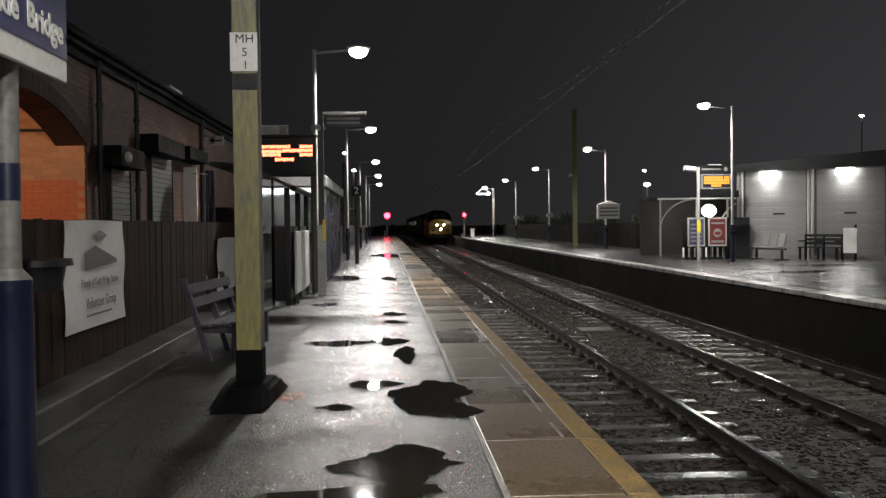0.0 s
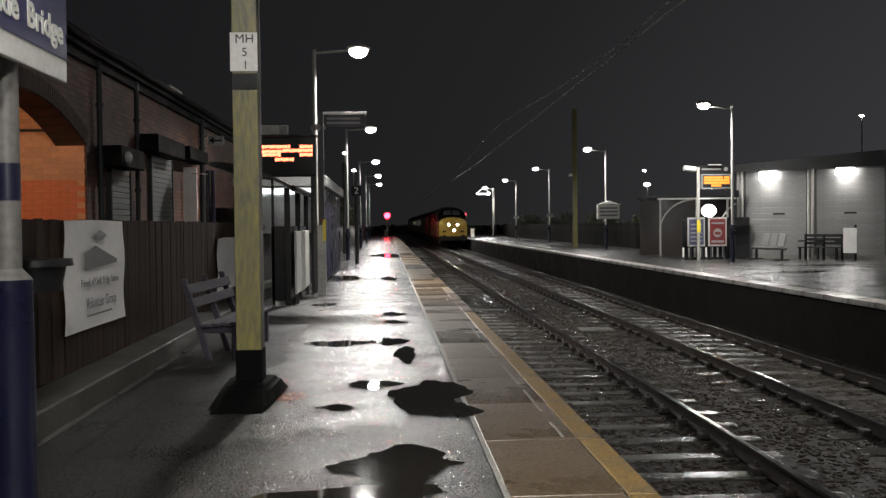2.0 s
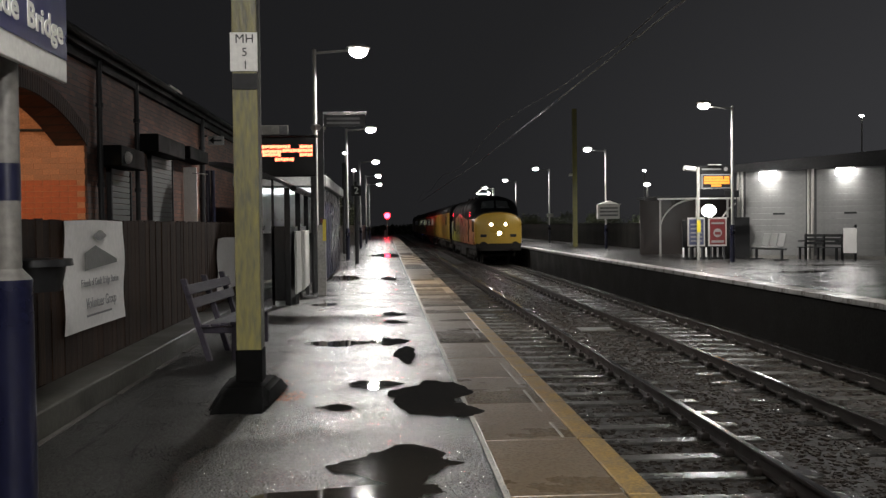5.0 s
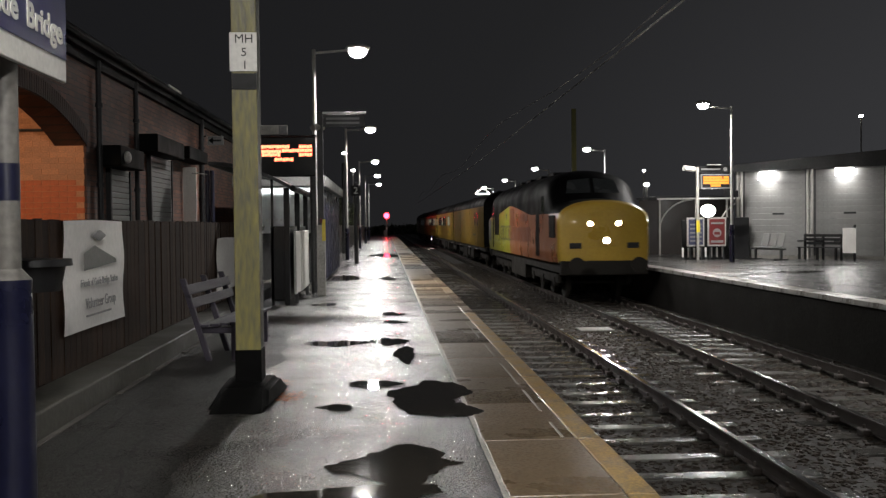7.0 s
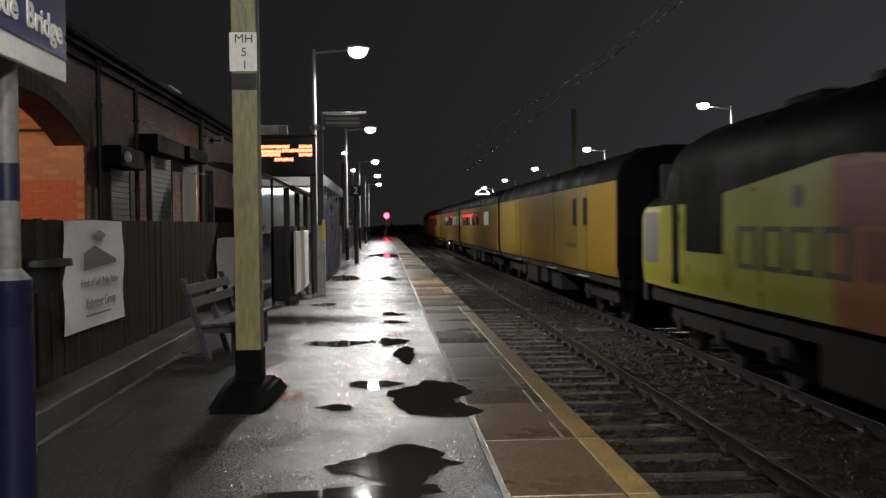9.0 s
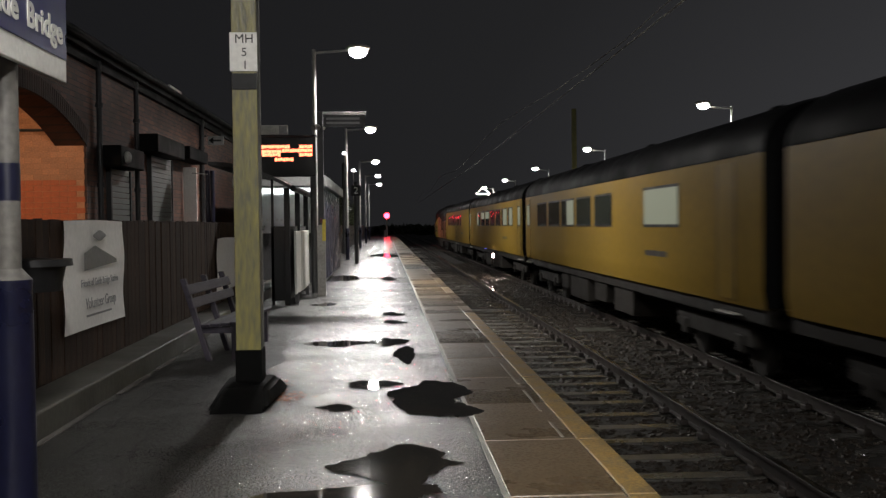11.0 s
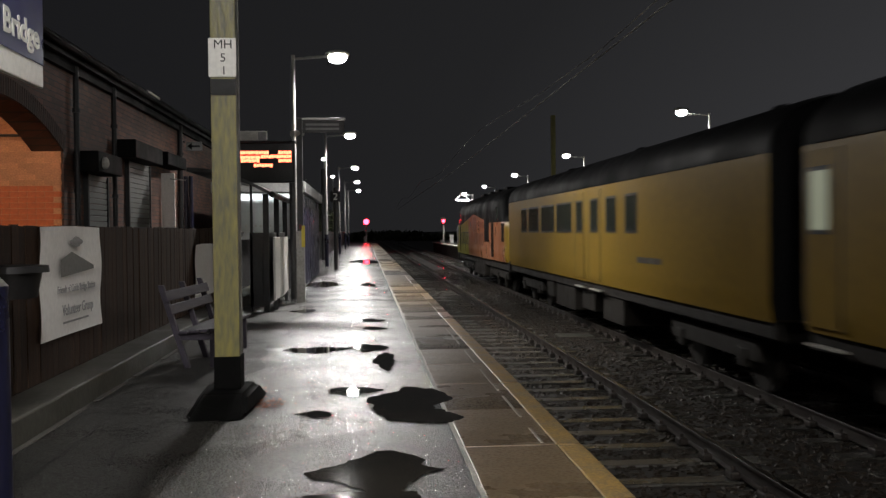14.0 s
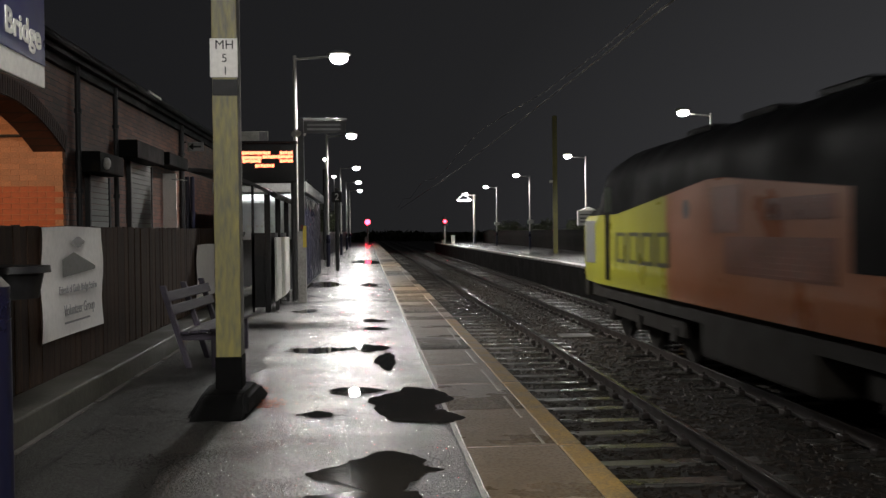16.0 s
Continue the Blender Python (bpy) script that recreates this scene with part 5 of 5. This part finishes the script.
tagged(new("far_woods", me), "added low dark line of trees in place of horizon haze", "woods", "", "stuff")

# ---- train ----


def profile(w, zb, zs, zt, n=9, p=2.3):
    """Half cross-section from the sole bar up and over the roof, mirrored."""
    pts = [(w * 0.97, zb), (w, zb + 0.25)] + [(w, zb + 0.25 + (zs - zb - 0.25) * k / 16) for k in range(1, 17)]
    for i in range(1, n + 1):
        a = math.pi / 2 * i / n
        pts.append((w * math.cos(a) ** (2 / p), zs + (zt - zs) * math.sin(a) ** (2 / p)))
    return pts + [(-x, z) for x, z in pts[-2::-1]]


def loft(sections, colour):
    """A closed skin through (y, profile) sections; colour(y, z, nose) gives each face's slot."""
    bm = bmesh.new()
    rows = [[bm.verts.new((x, y, z)) for x, z in pr] for y, pr in sections]
    for a, b in zip(rows, rows[1:]):
        for i in range(len(a) - 1):
            f = bm.faces.new((a[i], a[i + 1], b[i + 1], b[i]))
            c = f.calc_center_median()
            f.material_index = colour(c.y, c.z)
        bm.faces.new((a[0], b[0], b[-1], a[-1]))
    bm.faces.new(rows[0][::-1])
    bm.faces.new(rows[-1])
    bm.faces.ensure_lookup_table()
    for f in bm.faces[-2:]:
        c = f.calc_center_median()
        f.material_index = colour(c.y, c.z)
    bmesh.ops.recalc_face_normals(bm, faces=bm.faces)
    return bm


WHEELS = []


def bogie(parent, y, axles, span):
    b = part("bogie", bx(-0.9, y - 0.35, 0.5, 0.9, y + 0.35, 0.8, bevel=0.03), "bogie", parent, "grimy dark bogie")
    for s in (-1, 1):
        part("side_frame", bx(s * 1.04 - 0.06, y - span / 2 - 0.5, 0.45, s * 1.04 + 0.06, y + span / 2 + 0.5, 0.75, bevel=0.03), "bogie", b)
    for i in range(axles):
        yy = y - span / 2 + span * i / (axles - 1)
        w = bmesh.new()
        for s in (-1, 1):
            rod(w, (s * 0.69, 0, 0), (s * 0.82, 0, 0), 0.478, seg=28)
            part("axle_box", bx(s * 1.04 - 0.1, yy - 0.13, 0.35, s * 1.04 + 0.1, yy + 0.13, 0.62, bevel=0.03), "bogie", b)
        rod(w, (-0.95, 0, 0), (0.95, 0, 0), 0.08, seg=12)
        WHEELS.append(part("wheelset", w, "bogie", b, at=pose(0, yy, 0.48)))
    return b


def locomotive(label, head, flip=False):
    """A long-nosed diesel, front at y=0; the yellow-green end is at the back."""
    t = thing("locomotive", label, "locomotive", None, "train")
    L = 18.7
    secs = []
    half = [(0.0, 1.17, 1.16, 2.18, 2.70), (0.04, 1.25, 1.12, 2.22, 2.80), (0.15, 1.30, 1.10, 2.25, 2.86), (0.6, 1.32, 1.09, 2.28, 2.89), (1.38, 1.335, 1.08, 2.34, 2.94), (1.5, 1.34, 1.08, 2.40, 3.05),
            (1.95, 1.34, 1.08, 2.70, 3.60), (2.15, 1.35, 1.08, 2.92, 3.76), (2.8, 1.35, 1.08, 2.95, 3.84), (4.2, 1.35, 1.08, 2.95, 3.86)]
    for y, w, zb, zs, zt in half:
        secs.append((y, profile(w, zb, zs, zt)))
    for y, w, zb, zs, zt in half[::-1]:
        secs.append((L - y, profile(w, zb, zs, zt)))

    def top_line(y):
        """Height at which the black roof begins, falling towards both cabs."""
        return max(2.5, 2.9 - 0.08 * max(y - 10.5, 0), 0) if y > 10.5 else max(2.5, 2.9 - 0.08 * max(9.9 - y, 0))

    def colour(y, z):
        if y < 0.26 or (flip and y < 0.72 and z < 2.5):
            return 0
        if z > top_line(y):
            return 1
        return 2 if y < split else 3
    split = 12.4 if flip else 10.5
    skin = loft(secs, lambda y, z: 0)
    for co, no in (((0, 10.5, 2.9), (0, 0.08, 1)), ((0, 9.9, 2.9), (0, -0.08, 1)), ((0, split, 2), (0, 1, 0)), ((0, 0.72 if flip else 0.26, 2), (0, 1, 0)), ((0, 0, 2.5), (0, 0, 1)), ((0, 15.5, 2), (0, 1, 0)), ((0, 4.9, 2), (0, 1, 0)), ((0, 10.2, 2.9), (0, 0, 1)), ((0, 10.5, 2), (0, 1, 0)), ((0, 9.9, 2), (0, 1, 0))):
        bmesh.ops.bisect_plane(skin, geom=skin.verts[:] + skin.edges[:] + skin.faces[:], plane_co=co, plane_no=no)
    for f in skin.faces:
        c = f.calc_center_median()
        f.material_index = colour(c.y, c.z)
    body = part("body", skin, ["loco_yellow", "train_black", "orange", "lime"], t, "orange and lime body with black roof", smooth=True)
    for s in (-1, 1):
        part("cab_window", bx(s * 1.352 - 0.004, 2.2, 2.55, s * 1.352 + 0.004, 2.75, 3.05, bevel=0.003), "glass", body, "dark cab side window")
        part("cab_window", bx(s * 1.352 - 0.004, L - 2.75, 2.55, s * 1.352 + 0.004, L - 2.2, 3.05, bevel=0.003), "glass", body, "dark cab side window")
        part("cab_door", bx(s * 1.352 - 0.006, 3.15 + 0.3 * flip, 1.2, s * 1.352 + 0.006, 3.85 + 0.3 * flip, 2.95, bevel=0.004), "train_black", body, "dark recessed cab door")
        part("cab_door", bx(s * 1.352 - 0.006, L - 2.6, 1.2, s * 1.352 + 0.006, L - 2.25, 2.5, bevel=0.004), "train_black", body, "dark recessed cab door")
        pa, pb_ = (4.8, 6.3) if flip else (L - 4.7, L - 3.0)
        part("window_panel", bx(s * 1.356 - 0.006, pa, 1.75, s * 1.356 + 0.006, pb_, 2.66, bevel=0.004), "train_black", body, "black side panel")
        part("nose_grille", bx(s * 1.325 - 0.012, 0.45 + 0.4 * flip, 1.8, s * 1.325 + 0.016, 1.75 + 0.4 * flip, 2.45, bevel=0.01), "train_black", body, "dark nose grille")
        part("nose_grille", bx(s * 1.325 - 0.012, L - 1.3, 1.5, s * 1.325 + 0.012, L - 0.4, 2.4, bevel=0.01), "shutter", body, "grey nose grille")
        for y0, y1, z0, z1 in ((9.2, 10.3, 2.15, 2.78), (5.6 + flip, 7.4 + flip, 2.3, 2.56), (5.0 + 1.6 * flip, 9.8, 1.6, 2.1)):
            gr = bmesh.new()
            box(gr, s * 1.352 - 0.006, y0, z0, s * 1.352 + 0.006, y1, z1)
            for k in range(7):
                zz = z0 + (z1 - z0) * (k + 0.5) / 7
                box(gr, s * 1.36 - 0.006, y0 + 0.03, zz - 0.012, s * 1.36 + 0.006, y1 - 0.03, zz + 0.012)
            part("side_grille", gr, "orange_dark", body, "dull louvred side grille")
        for k, (w, h) in enumerate(((0.72, 0.76),) * 4):
            y0 = 13.4 + 2.2 * flip - k * 0.88
            eb, z0, z1 = bmesh.new(), 1.58, 1.58 + h * 0.75
            for ya, yb, za, zb in ((y0 - w, y0, z0, z0 + 0.07), (y0 - w, y0, z1 - 0.07, z1), (y0 - w, y0 - w + 0.13, z0 + 0.07, z1 - 0.07), (y0 - 0.13, y0, z0 + 0.07, z1 - 0.07)):
                box(eb, s * 1.353 - 0.003, ya, za, s * 1.353 + 0.003, yb, zb)
            part("emblem_block", eb, "olive", body, "dark plain lettering block")
        part("round_emblem", rd((s * 1.345, 11.4, 2.5), (s * 1.358, 11.4, 2.5), 0.15, seg=16), "dark_grey", body, "grey emblem")
    for s in (-1, 1):
        for y0, sg in ((1.66, 1), (L - 1.66, -1)):
            wsb = bmesh.new()
            v = [(s * 0.06, y0 - sg * 0.135, 3.10), (s * 0.80, y0 - sg * 0.12, 3.08), (s * 0.70, y0 + sg * 0.20, 3.48), (s * 0.06, y0 + sg * 0.17, 3.54)]
            wsb.faces.new([wsb.verts.new((x, y - sg * 0.03, z + 0.02)) for x, y, z in v])
            bmesh.ops.solidify(wsb, geom=wsb.faces[:], thickness=0.01)
            part("windscreen", wsb, "cab_glass", body, "dark raked windscreen")
    fn = part("nose_door", bx(-0.42, -0.012, 1.55, 0.42, 0.02, 2.55, bevel=0.01), "loco_yellow", body)
    lamps = ((-0.4, 2.2, 0.07), (0.4, 2.2, 0.07), (0.06, 1.72, 0.092))
    for x, z, r in lamps:
        hl = part("headlight", rd((x, -0.03, z), (x, 0.03, z), r * 1.25, seg=20), "black", body, "dark lamp rim")
        part("lens", rd((x, -0.034, z), (x, -0.03, z), r * 0.85, seg=20), "head_glow" if head else "glass", hl, "bright white headlamp" if head else "unlit headlamp")
    for x in (-0.82, 0.82):
        part("marker_panel", bx(x - 0.17, -0.02, 1.5, x + 0.17, 0.03, 1.66, bevel=0.01), "black", body, "dark lamp cluster")
        rl = part("tail_lamp", rd((x, L - 0.02, 1.6), (x, L + 0.02, 1.6), 0.05), "red", body, "red tail lamp lens")
    for y0, sg in ((0, -1), (L, 1)):
        for x in (-0.87, 0.87):
            part("buffer", rod(rod(bmesh.new(), (x, y0, 1.05), (x, y0 + sg * 0.45, 1.05), 0.09, seg=16), (x, y0 + sg * 0.45, 1.05), (x, y0 + sg * 0.5, 1.05), 0.22, seg=20), "bogie", t, "black buffer")
        part("buffer_beam", bx(-1.25, min(y0, y0 - sg * 0.25), 0.75, 1.25, max(y0, y0 - sg * 0.25), 1.16, bevel=0.02), "bogie", t)
    part("underframe", bx(-1.2, 0.5, 0.80, 1.2, L - 0.5, 1.10), "bogie", t, "grimy underframe")
    part("fuel_tank", bx(-1.2, 7.4, 0.3, 1.2, 11.2, 0.9, bevel=0.05), "bogie", t, "grimy fuel tank")
    bogie(t, 3.9, 3, 4.1)
    bogie(t, L - 3.9, 3, 4.1)
    for y in (5.5, 8.0, 10.5, 13.0):
        part("roof_hatch", bx(-0.6, y - 0.6, 3.78, 0.6, y + 0.6, 3.9, bevel=0.03), "train_black", body)
    return t


def coach(label, L, windows, doors, extras=()):
    """A gangwayed coach; windows are (from, to, lit) along its length."""
    t = thing("coach", label, "railway coach", None, "train")
    w = 1.405
    secs = [(0, profile(w - 0.12, 1.1, 3.05, 3.72)), (0.06, profile(w - 0.03, 1.08, 3.08, 3.82)), (0.25, profile(w, 1.08, 3.1, 3.85))]
    secs += [(y, profile(w, 1.08, 3.1, 3.85)) for y in (L * 0.33, L * 0.66)]
    secs += [(L - 0.25, profile(w, 1.08, 3.1, 3.85)), (L - 0.06, profile(w - 0.03, 1.08, 3.08, 3.82)), (L, profile(w - 0.12, 1.1, 3.05, 3.72))]
    body = part("body", loft(secs, lambda y, z: 1 if z > 3.1 or y < 0.05 or y > L - 0.05 else 0), ["train_yellow", "train_black"], t, "yellow sides and black roof", smooth=True)
    for s in (-1, 1):
        for a, b in doors:
            part("door", bx(s * w - 0.006, a, 1.15, s * w + 0.006, b, 3.02, bevel=0.005), "train_yellow", body)
            part("door_gap", bx(s * w - 0.007, a - 0.03, 1.15, s * w + 0.003, a, 3.02), "black", body)
            part("door_gap", bx(s * w - 0.007, b, 1.15, s * w + 0.003, b + 0.03, 3.02), "black", body)
            part("step_board", bx(s * 1.38 - 0.05, a, 0.94, s * 1.38 + 0.05, b, 0.96), "white_line", t, "pale worn step edge")
        for a, b, lit in windows:
            fr = bmesh.new()
            box(fr, s * w - 0.008, a - 0.05, 2.13, s * w + 0.008, b + 0.05, 2.85, bevel=0.006)
            wf = part("window", fr, "black", body, "black window surround")
            part("pane", bx(s * w + s * 0.008 - 0.004, a, 2.18, s * w + s * 0.008 + 0.004, b, 2.8), "lit_glass" if lit == 1 else "glass", wf, "lit pale window pane" if lit == 1 else "dark window pane")
            if lit == 2:
                part("blind", bx(s * w + s * 0.014 - 0.004, a + 0.02, 2.47, s * w + s * 0.014 + 0.004, b - 0.02, 2.78), "lit_glass", wf, "pale lit upper half of the pane")
        part("gutter", bx(s * w - 0.015, 0.3, 3.09, s * w + 0.02, L - 0.3, 3.12), "train_black", body)
        part("sole_bar", bx(s * 1.25 - 0.05, 0.1, 0.88, s * 1.25 + 0.05, L - 0.1, 1.09), "bogie", t)
        part("number_bar", bx(s * w - 0.003, L * 0.2, 1.62, s * w + 0.003, L * 0.2 + 1.4, 1.72), "rail_side", body, "small plain number bar")
    for y0, sg in ((0, -1), (L, 1)):
        part("gangway", bx(-0.5, y0 - 0.02 if sg > 0 else y0 - 0.3, 1.2, 0.5, y0 + 0.3 if sg > 0 else y0 + 0.02, 3.4, bevel=0.03), "black", t, "black gangway bellows")
    part("underframe", bx(-1.1, 0.4, 0.8, 1.1, L - 0.4, 1.07), "bogie", t)
    for y, l, d in ((7.2, 1.6, 0.5), (9.6, 1.2, 0.42), (11.6, 2.2, 0.55), (14.2, 0.9, 0.4)):
        part("equipment_box", bx(-1.25, y, 0.85 - d, 1.25, y + l, 0.86, bevel=0.03), "bogie", t, "dark underfloor box")
    for k in range(6):
        y = 2 + k * (L - 4) / 5
        part("roof_vent", ball(bmesh.new(), (0.35 if k % 2 else -0.35, y, 3.83), 0.16, 1, 1.4, 0.5), "train_black", body, smooth=True)
    bogie(t, 2.9, 2, 2.6)
    bogie(t, L - 2.9, 2, 2.6)
    for kind, y, z in extras:
        m, r = (("under_glow", 0.14) if kind == "white" else ("blue_glow", 0.025))
        # plate added only to hide the white lamp while the coach is distant
        if kind == "white":
            part("lamp_shield", bx(-1.47, y - 1.0, 0.4, -1.0, y - 0.94, 1.08), "bogie", t, "dark plate added to hide the lamp from afar")
        part("underfloor_lamp", ball(bmesh.new(), (-1.3, y, z), r), m, t, "bright inspection lamp" if kind == "white" else "small blue lamp", smooth=True)
    return t


CL = 21.3
loco_lead = locomotive("lime, orange and black diesel locomotive with lit headlamps", True)
van = coach("yellow test train van with few openings", CL - 0.4, [(2.9, 3.3, 0), (4.2, 4.6, 0)], [(3.0, 3.0 + 1.1), (7.5, 8.6), (14.5, 15.6)])
coach_b = coach("yellow test coach with dark and lit windows", CL, [(3.6, 5.7, 1), (8.35, 9.95, 0), (10.5, 12.1, 0), (12.5, 13.42, 1), (13.52, 14.2, 0), (14.6, 16.3, 0), (16.8, 18.4, 0), (20.2, 20.65, 1)], [(1.0, 1.7), (20.0, 20.85)])
coach_c = coach("yellow test coach with several lit windows and blinds half down", CL, [(0.35, 0.9, 1), (2.5, 3.4, 1), (3.5, 3.78, 0), (4.2, 5.4, 1), (5.5, 5.88, 0), (6.4, 8.1, 0), (8.55, 10.3, 0), (10.8, 12.3, 2), (12.95, 14.4, 2), (15.15, 15.85, 0), (15.95, 16.6, 1), (20.6, 21.0, 1)], [(0.2, 1.05), (20.35, 21.1)], [("white", 9.36, 0.82), ("blue", 13.5, 1.03)])
coach_d = coach("yellow test coach with dark windows", CL, [(5.7, 6.4, 0), (7.15, 7.85, 0), (8.6, 9.2, 0), (10.05, 10.6, 0), (11.2, 12.9, 0), (13.3, 15.0, 0), (15.55, 17.1, 0), (17.5, 18.4, 0)], [(8.4, 9.4), (9.9, 10.75)])
loco_tail = locomotive("orange and lime diesel locomotive trailing the train", False, True)

PITCH = 22.1
NOSE = [(0.0, 111.2), (1.0, 101.1), (2.0, 90.4), (3.0, 78.9), (4.0, 66.5), (5.0, 53.9), (6.0, 40.9), (7.0, 27.5), (8.0, 13.5), (9.0, -0.15),
        (10.0, -14.8), (11.0, -29.6), (12.0, -44.6), (13.0, -59.6), (14.0, -74.7), (15.0, -89.8), (16.0, -104.9)]


def motions():
    """The whole train rolls by on the far track, each vehicle behind the next."""
    gap0 = 19.3
    for ob, off in ((loco_lead, 0.0), (van, gap0 + 1.0), (coach_b, gap0 + PITCH + 0.4), (coach_c, gap0 + 2 * PITCH + 0.4), (coach_d, gap0 + 3 * PITCH + 0.4), (loco_tail, gap0 + 4 * PITCH + 0.35)):
        walk(ob, [(t, pose(TRACK_X, y + off, RAIL_Z)) for t, y in NOSE])
    ts, ys = [t for t, y in NOSE], [y for t, y in NOSE]
    turns = []
    for k in range(481):
        gone = NOSE[0][1] - float(np.interp(k / 30, ts, ys))
        turns.append((k / 30, math.degrees(gone / 0.478)))
    for w in WHEELS:
        yy = w.matrix_basis.translation.y
        walk(w, [(t, pose(0, yy, 0.48, a)) for t, a in turns])


motions()
